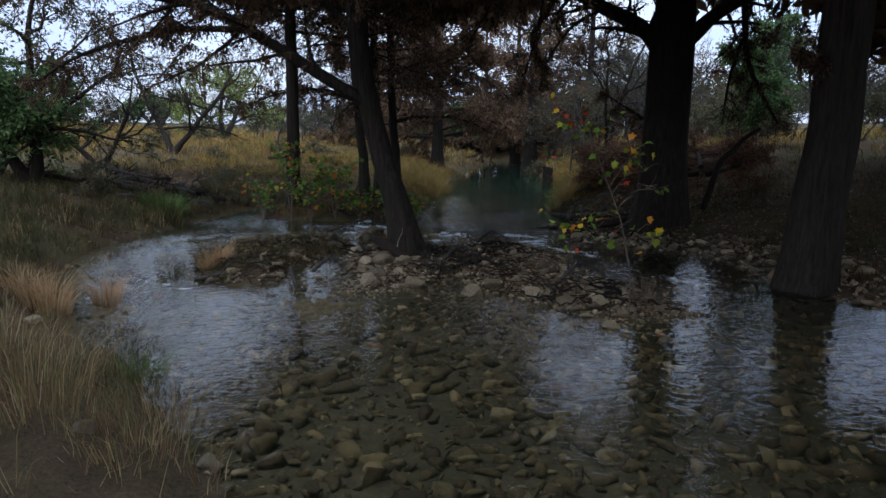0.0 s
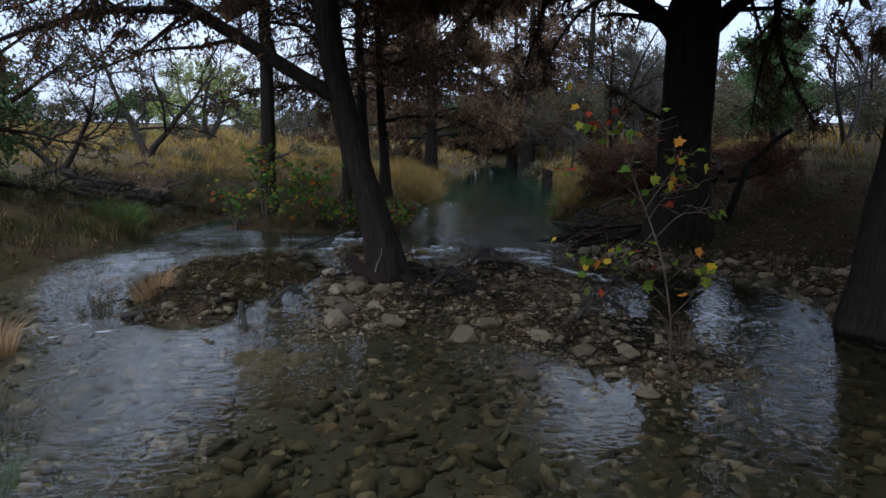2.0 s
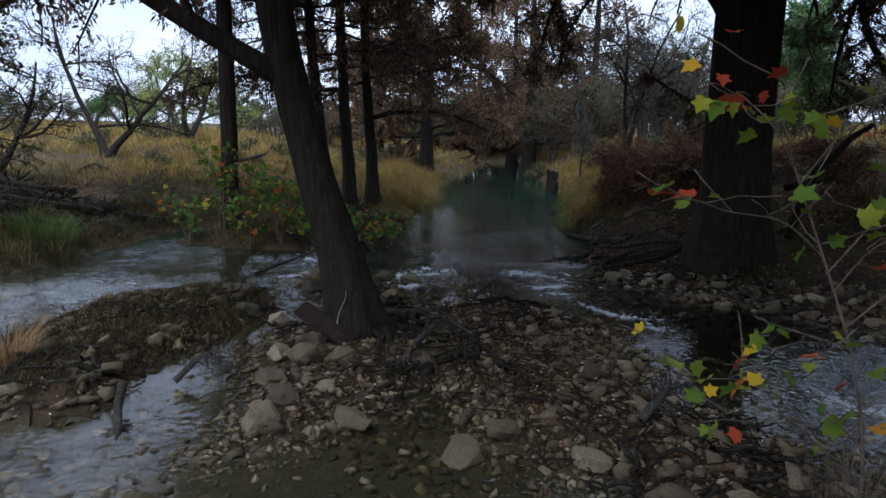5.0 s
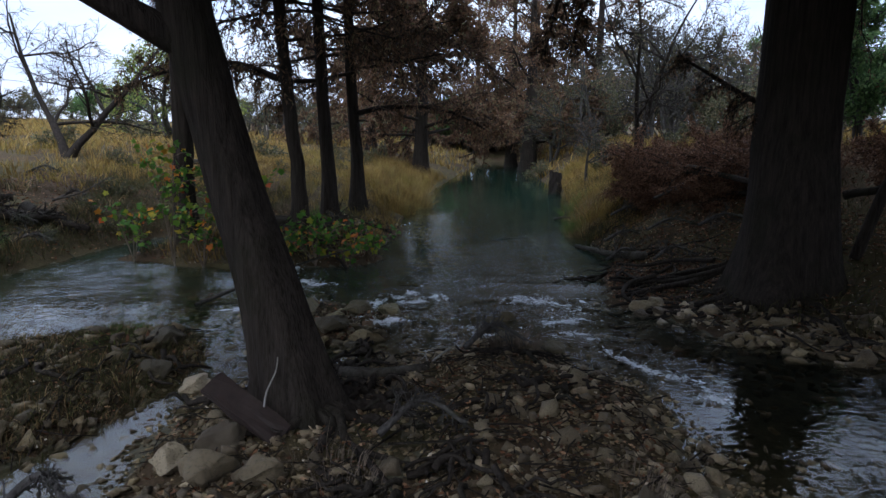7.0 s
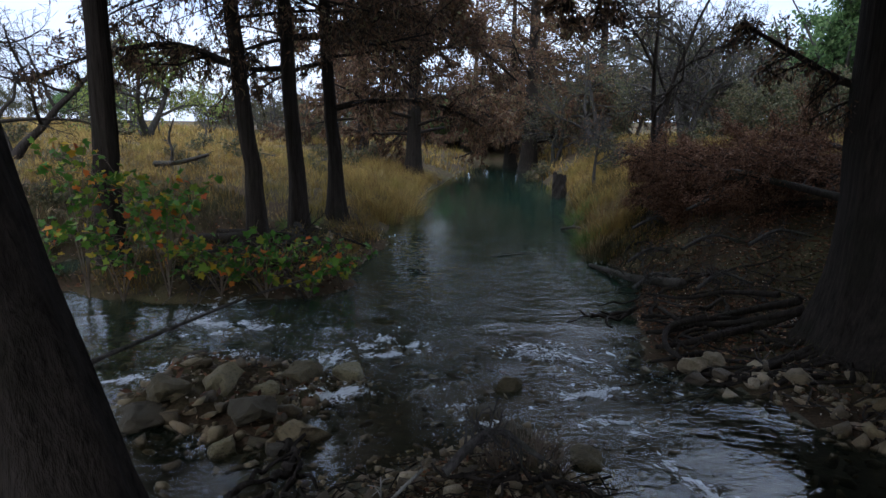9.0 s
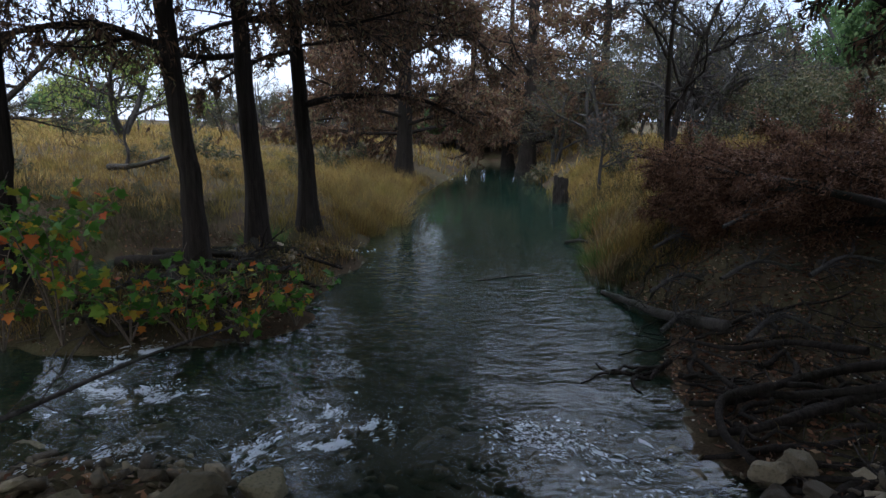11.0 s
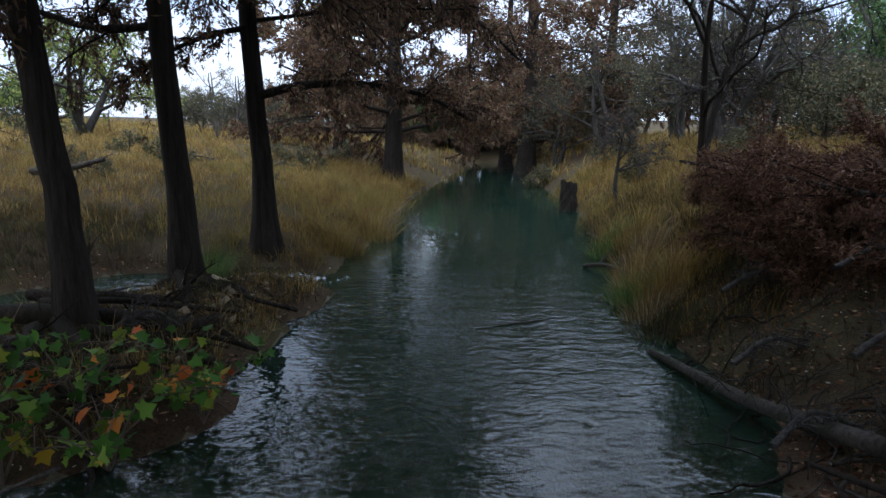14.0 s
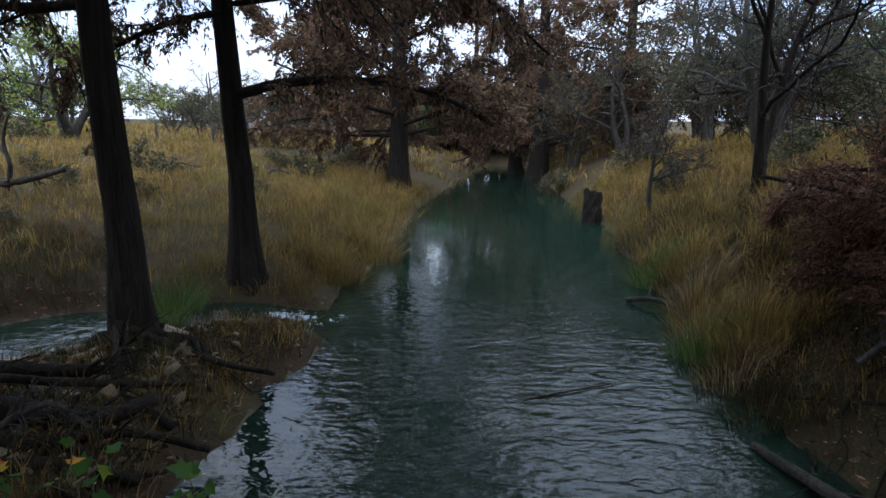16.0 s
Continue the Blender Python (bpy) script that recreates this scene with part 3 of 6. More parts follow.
def tufts(s, twigs, count, each, size):
    """Small dense hanging tufts, like the dry seed and needle clumps."""
    if not twigs:
        return
    p, _ = scatter_on(twigs, count)
    p = np.repeat(p, each, 0) + rng.normal(size=(count * each, 3)) * size * (0.35, 0.35, 0.6) + np.array([0, 0, -size * 0.5])
    diamonds(s, p, rng.normal(size=p.shape) + np.array([0, 0, -0.8]), size * (0.5 + 0.7 * rng.random(len(p))), size * 0.35)


def trunk_mesh(line, radii, flare, sides=28, ridge=0.05, seed=0):
    """A fluted trunk that widens into buttresses at its foot."""
    r = np.random.default_rng(seed)
    pts = smooth_line(line, 30)
    f = np.linspace(0, 1, 30)
    pts[1:, :2] += np.cumsum(r.normal(size=(29, 2)) * 0.012, 0)
    rad = np.interp(f, np.linspace(0, 1, len(radii)), radii)
    z0 = pts[0, 2]
    a = np.arange(sides) * 2 * np.pi / sides
    lobes = sum(r.random() * np.cos(k * a + r.random() * 6.28) for k in (3, 4, 5, 7)) / 2.2
    flute = sum(np.cos(k * a + r.random() * 6.28) for k in (9, 13)) / 2
    v = []
    for p, rr in zip(pts, rad):
        foot = math.exp(-(p[2] - z0) / (0.42 * flare))
        ring = rr * (1 + ridge * flute + foot * (flare - 1) * (0.75 + 0.6 * lobes) + 0.03 * lobes)
        v.append(np.stack([p[0] + ring * np.cos(a), p[1] + ring * np.sin(a), np.full(sides, p[2])], -1))
    s = Shell()
    i, j = np.arange(29)[:, None] * sides, np.arange(sides)[None, :]
    s.add(np.concatenate(v), np.stack([i + j, i + (j + 1) % sides, i + sides + (j + 1) % sides, i + sides + j], -1).reshape(-1, 4))
    return s.mesh("trunk", (BARK,), True), pts, rad


def cypress(line, radii, flare=1.9, limbs=(), random_limbs=(5.0, 12), limb_len=3.2, foliage=9000, tuft=350, seed=1, label="", roots=(), crown_mat=None, leaf=(0.1, 0.032), crown=6000, habit="cypress", crown_from=9.0, crown_leaf=(0.36, 0.14), crown_reach=1.0):
    """A bald cypress: line is its trunk from foot to top; limbs are lines of their own with a radius."""
    global rng
    rng = np.random.default_rng(seed)
    base = np.array(line[0], float)
    tree = holder("cypress_tree", base, label or "tall dark bald cypress with rust-brown autumn foliage on the creek bank", "tree", "cypress trees along the creek")
    rel = np.array(line, float) - base
    rel = np.vstack([rel[0] + (0, 0, -0.35), rel[1:]])
    me, pts, rad = trunk_mesh(rel, radii, flare, seed=seed)
    part("trunk", me, tree)
    twigs = []
    for pl, r0 in limbs:
        s = Shell()
        p = smooth_line(np.array(pl, float) - base, 14)
        s.tube(p, np.linspace(r0, r0 * 0.3, 14), 9, 0.04)
        length = np.linalg.norm(np.diff(p, axis=0), axis=1).sum()
        sort = "crown" if pl[0][2] >= crown_from - 0.5 else habit
        sub_branches(s, p, length * 0.55, r0 * 0.8, 0, sort, 0.12)
        sub_branches(s, p, length * 0.4, r0 * 0.6, 0, sort, 0.3)
        if sort == "cypress":
            sub_branches(s, p, min(length, 5.0) * 0.25, r0 * 0.4, 0, sort, 0.1)
        part("limb", s.mesh("limb", (BARK,), True), tree)
        twigs += s.twigs
    low, many = random_limbs
    top = pts[-1, 2]
    for k in range(many):
        z = low + (top - low) * ((k + rng.random()) / many) ** 1.5
        i = int(np.argmin(abs(pts[:, 2] - z)))
        up = (z - low) / (top - low + 1e-6)
        az = k * 2.4 + rng.random()
        s = Shell()
        grow(s, pts[i], unit((math.cos(az), math.sin(az), 0.05 + 0.45 * up)), limb_len * (crown_reach if z >= crown_from else 1.0) * (1.15 - 0.6 * up) * (0.7 + 0.6 * rng.random()), rad[i] * 0.3, 0, "crown" if z >= crown_from else habit)
        part("limb", s.mesh("limb", (BARK,), True), tree)
        twigs += s.twigs
    low_twigs = [t for t in twigs if t[0, 2] + base[2] < crown_from]
    high_twigs = [t for t in twigs if t[0, 2] + base[2] >= crown_from]
    reach = sum(np.linalg.norm(np.diff(t, axis=0), axis=1).sum() for t in low_twigs)
    foliage, tuft = int(min(foliage, 55 * reach)), int(min(tuft, 2.2 * reach))
    f = Shell()
    sprays(f, low_twigs, foliage, leaf[0], leaf[1])
    if f.n:
        part("foliage", f.mesh("foliage", (crown_mat or RUST,)), tree, "feathery rust-brown cypress foliage", "stuff")
    # high leaves are oversized and extra dense, to shade the creek and its reflections
    if high_twigs:
        f = Shell()
        sprays(f, high_twigs, crown, crown_leaf[0], crown_leaf[1], 0.0, 1.2, 0.2, crown_from + 0.2 - base[2])
        part("crown", f.mesh("crown", (crown_mat or RUST,)), tree, "rust-brown upper crown, thickened with oversized leaves to block sky light", "stuff")
    f = Shell()
    tufts(f, low_twigs, tuft, 8, 0.115)
    if f.n:
        part("seed_foliage", f.mesh("seed_foliage", (DARK_TUFT,)), tree, "dark hanging seed clumps on the twigs", "stuff")
    for pl, r0 in roots:
        s = Shell()
        p = smooth_line(np.array(pl, float) - base, 16)
        s.tube(p, np.linspace(r0, r0 * 0.35, 16), 8, 0.08)
        part("root", s.mesh("root", (BARK,), True), tree)
    return tree


def limb_tree(name, place, height, r, stems, mats, leaf_mat, leaves, leaf_size, habit="bare", spread=0.5, label="", category="tree", group="", seed=1, droop=0.2, tuft=0, limb_scale=0.45):
    """A spreading tree or shrub of one or more stems, on the ground."""
    global rng
    rng = np.random.default_rng(seed)
    tree = holder(name, place, label, category, group)
    twigs = []
    for k in range(stems):
        az = k * 2.4 + rng.random()
        lean = spread * (0.4 + 0.6 * rng.random()) if stems > 1 else spread * 0.3
        d, p, line = unit((math.cos(az) * lean, math.sin(az) * lean, 1)), np.array([0, 0, -0.15]), []
        for _ in range(9):
            line.append(p)
            d = unit(d + rng.normal(size=3) * 0.14 + np.array([0, 0, 0.05]))
            p = p + d * height * 0.72 / 8
        line = np.array(line)
        s = Shell()
        s.tube(line, np.linspace(r, r * 0.25, 9) * (1 + 0.5 * np.exp(-np.arange(9) * 1.5)), 9, 0.05)
        part("trunk" if category == "tree" else "stem", s.mesh("trunk", (mats,), True), tree)
        far = habit == "far"
        s = Shell()
        for b in range(9 if stems == 1 else 6):
            t = 0.28 + 0.7 * rng.random()
            i = int(t * 8)
            az = b * 2.4 + rng.random()
            s = s if far else Shell()
            grow(s, line[i], unit((math.cos(az), math.sin(az), 0.35 + 0.6 * rng.random())), height * limb_scale * (1.2 - 0.6 * t), r * 0.5 * (1.2 - 0.7 * t), 0, habit)
            if not far:
                part("limb" if category == "tree" else "branch", s.mesh("limb", (mats,), True), tree)
                twigs += s.twigs
        if far:
            part("branchwork", s.mesh("branchwork", (mats,), True), tree, "", "stuff")
            twigs += s.twigs
    if leaves:
        f = Shell()
        sprays(f, twigs, leaves, leaf_size, leaf_size * 0.5, droop, 1.2, leaf_size * 0.6)
        part("foliage", f.mesh("foliage", (leaf_mat,)), tree, "", "stuff")
    if tuft:
        f = Shell()
        tufts(f, twigs, tuft, 10, 0.16)
        part("ball_moss", f.mesh("ball_moss", (DARK_TUFT,)), tree, "dark ball-moss tufts on the branches", "stuff")
    return tree


def root_lines(foot, many, az0, az1, length, r0, seed):
    """Wriggling surface roots that run out from a foot over the ground."""
    r = np.random.default_rng(seed)
    out = []
    for k in range(many):
        az = radians(az0 + (az1 - az0) * (k + r.random()) / many)
        ln, x, y, line = length * (0.5 + 0.6 * r.random()), foot[0], foot[1], []
        x, y = x + 0.25 * math.cos(az), y + 0.25 * math.sin(az)
        for j in range(8):
            lift = max(0.0, 0.1 * (1 - j / 2.0)) + 0.03 * math.sin(j * 1.7 + k * 2) + 0.01
            line.append((x, y, max(zg(x, y), float(level(x, y)) - 0.12) + lift))
            az += r.normal() * 0.38
            x, y = x + ln / 7 * math.cos(az), y + ln / 7 * math.sin(az)
        out.append((line, r0 * (0.5 + 0.8 * r.random())))
    return out


# ---- the cypresses ----
B1 = (-0.75, 13.9)
cypress([(*B1, zg(*B1)), (-1.03, 14.0, 1.4), (-1.56, 14.2, 3.1), (-1.9, 14.3, 5.0), (-2.0, 14.3, 8), (-2.0, 14.4, 13), (-2.1, 14.4, 18)], [0.31, 0.27, 0.25, 0.24, 0.23, 0.17, 0.05], 2.1,
        [([(-1.75, 14.2, 4.0), (-2.6, 14.0, 4.5), (-4.4, 13.9, 5.6), (-5.6, 13.8, 6.1), (-7.8, 13.4, 6.35), (-9.8, 13.2, 6.2)], 0.16),
         ([(-4.4, 13.9, 5.55), (-6.0, 14.0, 5.55), (-8.1, 14.2, 5.1), (-9.5, 14.3, 4.4)], 0.08),
         ([(-1.95, 14.3, 5.6), (-2.8, 14.6, 6.3), (-4.2, 15.2, 7.4), (-5.5, 15.8, 7.9)], 0.1),
         ([(-1.95, 14.3, 6.2), (-0.6, 14.8, 6.7), (1.2, 15.6, 6.9), (3.0, 16.2, 6.6)], 0.1),
         ([(-1.95, 14.3, 5.9), (-1.6, 12.8, 6.6), (-1.2, 10.8, 7.1), (-0.6, 8.5, 7.0)], 0.09),
         # limbs from 7.2 m up are added above the view, to shade bar and water
         ([(-2.0, 14.3, 7.2), (-0.2, 13.6, 8.2), (1.8, 12.8, 8.8), (3.6, 12.2, 9.0)], 0.1), ([(-2.0, 14.3, 8.4), (0.0, 14.6, 9.6), (2.2, 15.0, 10.4), (4.0, 15.2, 10.8)], 0.1),
         ([(-2.0, 14.3, 8.0), (-3.5, 13.0, 9.2), (-5.2, 12.0, 10.0), (-6.5, 11.2, 10.3)], 0.1), ([(-2.0, 14.3, 9.0), (-1.8, 12.4, 10.4), (-1.2, 10.2, 11.2), (-0.6, 8.4, 11.5)], 0.1)],
        (6.6, 17), 5.4, 14000, 620, 11, "leaning dark bald cypress with fluted foot growing from the gravel bar",
        root_lines(B1, 14, -80, 100, 1.5, 0.075, 301), crown=25000, crown_from=7.0, crown_leaf=(0.62, 0.27))
B2 = (6.75, 18.7)
g = zg(*B2)
cypress([(*B2, g), (6.82, 18.8, 2.0), (6.9, 18.95, 3.6), (6.95, 19.0, 6.0), (7.0, 19.1, 8.5), (7.1, 19.3, 14), (7.2, 19.5, 20)], [0.74, 0.68, 0.66, 0.66, 0.5, 0.32, 0.08], 1.7,
        [([(6.9, 19.4, 5.6), (6.2, 19.2, 6.4), (4.8, 18.8, 7.0), (3.2, 18.2, 7.5), (1.0, 17.6, 7.8)], 0.3),
         ([(7.6, 19.4, 6.2), (8.4, 19.0, 7.0), (9.6, 18.4, 7.5), (11.4, 17.6, 7.9)], 0.26),
         ([(8.9, 18.7, 7.2), (8.8, 18.4, 6.2), (8.4, 18.2, 4.9), (8.2, 18.0, 3.6)], 0.07),
         ([(8.9, 18.7, 7.2), (8.9, 18.3, 5.6), (9.2, 18.0, 4.6), (9.8, 17.8, 3.5)], 0.1),
         ([(7.0, 19.0, 3.7), (6.4, 19.5, 3.83), (5.7, 19.8, 4.3), (5.1, 20.0, 4.7)], 0.07),
         ([(4.8, 18.8, 7.0), (4.0, 19.4, 6.6), (3.4, 20.2, 5.7), (3.2, 20.6, 4.8)], 0.06),
         ([(2.9, 18.2, 7.45), (2.7, 18.0, 6.2), (2.4, 17.9, 5.2), (2.2, 17.8, 4.4)], 0.05), ([(1.6, 17.8, 7.7), (1.2, 17.6, 6.6), (0.7, 17.5, 5.8)], 0.04),
         # the four highest limbs are unseen, added to keep sky out of the reflections
         ([(7.0, 19.0, 8.6), (5.0, 18.4, 9.8), (3.0, 17.8, 10.6), (1.0, 17.2, 11.0)], 0.14), ([(7.0, 19.0, 9.5), (5.5, 17.0, 11.0), (4.2, 15.0, 12.0), (3.0, 13.2, 12.4)], 0.13),
         ([(7.0, 19.0, 8.4), (8.0, 17.0, 9.8), (8.6, 15.0, 10.5), (9.0, 13.0, 10.9)], 0.13), ([(7.0, 19.0, 11.0), (4.8, 20.0, 12.5), (2.8, 21.0, 13.4), (1.0, 22.0, 13.8)], 0.12)],
        (8.4, 22), 7.6, 8000, 500, 12, "massive dark bald cypress with buttressed foot and fibrous bark",
        root_lines(B2, 30, 80, 265, 3.4, 0.065, 302), crown=23000, crown_from=8.0, crown_leaf=(0.62, 0.27))
B3 = (6.75, 11.0)
cypress([(*B3, zg(*B3)), (6.8, 11.0, 1.8), (6.88, 11.0, 3.2), (6.94, 11.0, 5.6), (7.1, 11.1, 11), (7.3, 11.2, 18)], [0.45, 0.42, 0.4, 0.38, 0.27, 0.06], 1.6,
        # limbs from 6.6 m up are added above the view as shade over the shallows
        [([(6.8, 11.0, 4.3), (6.5, 10.9, 4.5), (6.15, 10.8, 4.62)], 0.08), ([(7.0, 11.0, 6.6), (6.0, 11.6, 8.0), (4.6, 12.2, 8.9), (3.0, 12.6, 9.2)], 0.12),
         ([(7.0, 11.1, 7.0), (8.8, 13.0, 8.2), (10.4, 15.0, 9.0), (12.0, 16.6, 9.2)], 0.12), ([(7.0, 11.1, 8.2), (6.4, 13.6, 9.6), (5.4, 15.4, 10.6), (4.0, 16.6, 11.0)], 0.11),
         ([(7.0, 11.0, 6.2), (8.4, 11.8, 6.9), (9.8, 12.8, 7.3), (11.4, 13.6, 7.2)], 0.1)],
        (7.0, 20), 7.0, 3500, 160, 13, "thick dark bald cypress at the water's edge", root_lines(B3, 6, 100, 260, 0.9, 0.08, 306), crown=20000, crown_from=6.4, crown_leaf=(0.62, 0.27))
for (bx, by), lean, r, seed, low, extra in (
        ((-5.9, 23.75), (0.1, 0.0), 0.25, 21, 6.8, ()),
        ((-3.2, 25.15), (-0.35, 0.1), 0.185, 22, 5.4, ([(-3.5, 25.2, 4.7), (-5.0, 25.4, 5.2), (-7.0, 25.8, 5.0), (-8.6, 26, 4.5)], 0.08)),
        ((-2.95, 28.05), (-0.1, 0.0), 0.21, 23, 4.8, ([(-3.0, 28.1, 5.0), (-4.4, 28.4, 5.0), (-6.2, 28.9, 5.5), (-8.4, 29.6, 5.4)], 0.08)),
        ((-2.45, 31.7), (-0.15, 0.1), 0.22, 24, 5.2, ([(-2.4, 31.7, 4.1), (-1.4, 31.5, 4.3), (0.1, 31.3, 4.3), (1.4, 31.3, 4.05), (2.4, 31.3, 3.5)], 0.11))):
    z = zg(bx, by)
    lx, ly = lean
    limbs = [extra] if extra else []
    if seed == 24:
        limbs.append(([(-2.5, 31.7, 5.6), (-3.6, 31.4, 5.3), (-4.6, 31.0, 4.7), (-5.2, 30.8, 4.2)], 0.07))
        limbs.append(([(-2.5, 31.7, 6.6), (-0.4, 32.6, 7.2), (2.2, 33.6, 6.4), (4.0, 34.5, 5.2)], 0.1))
        # unseen overhead limb, added to darken the pool's reflection
        limbs.append(([(-2.5, 31.7, 9.6), (-0.6, 30.4, 11.2), (1.2, 29.0, 12.2), (2.6, 27.6, 12.6)], 0.11))
    tz = 17 + seed % 3
    cypress([(bx, by, z), (bx + lx * 0.25, by + ly * 0.25, z + 1.5), (bx + lx * 0.7, by + ly * 0.7, 3.6), (bx + lx * 1.5, by + ly * 1.5, 7.5), (bx + lx * 2, by + ly * 2, 12), (bx + lx * 2, by + ly * 2, tz)],
            [r * 1.12, r, r * 0.95, r * 0.8, r * 0.5, 0.04], 2.1 if seed != 21 else 1.6, limbs, (low, 17), {21: 4.0, 24: 4.2}.get(seed, 4.0), 20000 if seed == 24 else 5000 if seed == 21 else 6500, 500, seed,
            "slender dark bald cypress with flared foot on the low bank", () if seed in (21, 24) else root_lines((bx, by), 7, -120, 40, 1.8, 0.075, 303 + seed), leaf=(0.135, 0.042), crown=24000, crown_leaf=(0.55, 0.22), crown_reach=1.9)
for (bx, by), r, tall, seed in (((-0.5, 51.1), 0.45, 20, 31), ((9.1, 77), 0.6, 24, 32), ((9.9, 69), 0.75, 23, 33), ((12.5, 82), 0.5, 22, 35), ((6.5, 95), 0.5, 24, 37), ((14.5, 62), 0.4, 20, 34), ((-5.5, 66), 0.4, 20, 36)):
    z = zg(bx, by)
    cypress([(bx, by, max(z, -0.2)), (bx, by, z + 2), (bx + 0.1, by, z + 6), (bx + 0.2, by, z + 13), (bx + 0.2, by, tall)], [r * 1.05, r, r * 0.85, r * 0.5, 0.05], 2.0,
            [([(bx, by, 5.2), (bx + 2.2, by - 1.5, 5.6), (bx + 4.4, by - 2.6, 4.6), (bx + 5.5, by - 3, 3.6)], 0.14), ([(bx, by, 8.0), (bx + 1.2, by - 1, 9.4), (bx + 2.2, by - 2, 10.4), (bx + 2.8, by - 3, 11.0)], 0.13)] if seed == 31 else [], (2.6, 26), 5.6, 21000, 500, seed,
            "tall rust-brown bald cypress beside the far pool", leaf=(0.29, 0.098), crown=22000 if seed in (31, 36) else 8000, habit="far_cypress", crown_leaf=(0.36, 0.14))

# more cypresses, added mostly out of view to block sky light and reflections
for (bx, by), seed in (((10.6, 6.3), 38), ((9.8, 0.3), 39), ((13.6, 15.0), 40), ((17.0, 18.5), 64), ((9.8, -7), 61), ((-7.5, -4), 62)):
    z = zg(bx, by)
    cypress([(bx, by, z), (bx, by, z + 2), (bx + 0.1, by, z + 6), (bx + 0.2, by, z + 12), (bx + 0.2, by, 19)], [0.5, 0.46, 0.4, 0.25, 0.05], 1.8, [], (4.0 if seed == 40 else 7.0, 17), 3.2 if seed == 40 else 7.0, 3000, 150, seed,
            "added, mostly unseen bald cypress that blocks sky light", leaf=(0.2, 0.08), crown=13000, habit="far_cypress", crown_from=4.6 if seed == 40 else 7.5, crown_leaf=(0.62, 0.27))

# ---- bare and green trees on the banks and the field ----
limb_tree("mesquite_tree", (-15.7, 35.2, zg(-15.7, 35.2)), 10.5, 0.17, 2, BARK, None, 0, 0, spread=0.7, label="bare grey mesquite with forked stems on the grassy bank", seed=41, tuft=60)
limb_tree("mesquite_tree", (-15.5, 27.2, zg(-15.5, 27.2)), 6.4, 0.13, 2, BARK, OLIVE, 500, 0.1, spread=0.7, label="small bare mesquite leaning over dry grass", seed=42, tuft=30)
limb_tree("willow_tree", (-20.5, 57.0, zg(-20.5, 57)), 10.5, 0.26, 3, BARK_GREY, WILLOW, 7500, 0.22, spread=1.2, label="yellow-green willow with a leaning trunk on the field", seed=43, droop=0.5)
limb_tree("bare_tree", (9.46, 34.9, zg(9.46, 34.9)), 10.5, 0.13, 2, BARK, OLIVE, 500, 0.12, spread=0.14, label="bare dark tree with upright limbs on the grassy bank", seed=44)
limb_tree("bare_tree", (8.3, 39.2, zg(8.3, 39.2)), 4.5, 0.09, 1, BARK_GREY, RUST, 500, 0.12, spread=0.3, label="thin bare sapling beside the pool", seed=45)
for k, (x, y, h) in enumerate(((17.0, 27.4, 8.5), (20.5, 31.0, 8.0), (23.0, 35.5, 9.0), (25.5, 31.5, 8.0), (17.6, 47.0, 11.0), (13.2, 41.0, 9.0))):
    limb_tree("bare_tree", (x, y, zg(x, y)), h, 0.1, 2, BARK_GREY, OLIVE, 500, 0.12, spread=0.4, label="grey bare tree with fine twigs behind the bank", seed=56 + k)
limb_tree("vine_tree", (14.6, 44.2, zg(14.6, 44.2)), 10, 0.25, 3, BARK_GREY, OLIVE, 10000, 0.13, spread=0.3, label="grey tree draped with hanging dry vines", seed=46, droop=1.4)
limb_tree("leafy_tree", (-14.0, 20.6, zg(-14, 20.6)), 9.5, 0.2, 2, BARK, OLIVE, 9000, 0.13, spread=0.7, label="dark spreading tree with sparse leaves on the bank", seed=47)
juniper = limb_tree("juniper_tree", (14.4, 28.2, zg(14.4, 28.2)), 7.0, 0.1, 3, BARK_GREY, EVERGREEN, 9000, 0.17, spread=0.2, label="dense green juniper behind the bank", seed=48, limb_scale=0.22)
copy_thing(juniper, Matrix.Translation((24.2, 46, zg(24.2, 46))) @ Matrix.Rotation(0.7, 4, "Z") @ Matrix.Diagonal((1.75, 1.75, 1.8, 1)))
copy_thing(juniper, Matrix.Translation((29.5, 58, zg(29.5, 58))) @ Matrix.Rotation(1.9, 4, "Z") @ Matrix.Diagonal((1.9, 1.9, 1.9, 1)))
limb_tree("leafy_shrub", (-15.2, 20.4, zg(-15.2, 20.4)), 5.6, 0.09, 5, BARK_GREY, EVERGREEN, 15000, 0.17, "shrub", 0.9, "dark green evergreen shrub under the tree", "shrub", seed=49)

src = [limb_tree("bare_tree", (-26, 66, zg(-26, 66)), 8.5, 0.16, 2, BARK_GREY, OLIVE, 1800, 0.14, "far", 0.7, "bare grey tree far across the field", group="far trees", seed=51),
       limb_tree("oak_tree", (-40, 85, zg(-40, 85)), 7.5, 0.26, 2, BARK_GREY, EVERGREEN, 9000, 0.34, "far", 1.0, "dark green live oak far across the field", group="far trees", seed=52),
       limb_tree("scrub_tree", (-12, 72, zg(-12, 72)), 6.0, 0.1, 3, BARK_GREY, OLIVE, 4800, 0.2, "far", 0.9, "olive-brown scrub tree far down the creek", group="far trees", seed=53),
       limb_tree("rust_oak", (24, 62, zg(24, 62)), 9.0, 0.2, 2, BARK_GREY, RUST, 7500, 0.24, "far", 0.8, "rusty autumn oak behind the creek bank", group="far trees", seed=54)]
copy_thing(src[3], Matrix.Translation((22.6, 54.5, zg(22.6, 54.5))) @ Matrix.Rotation(2.0, 4, "Z") @ Matrix.Diagonal((1.05, 1.05, 1.0, 1)))
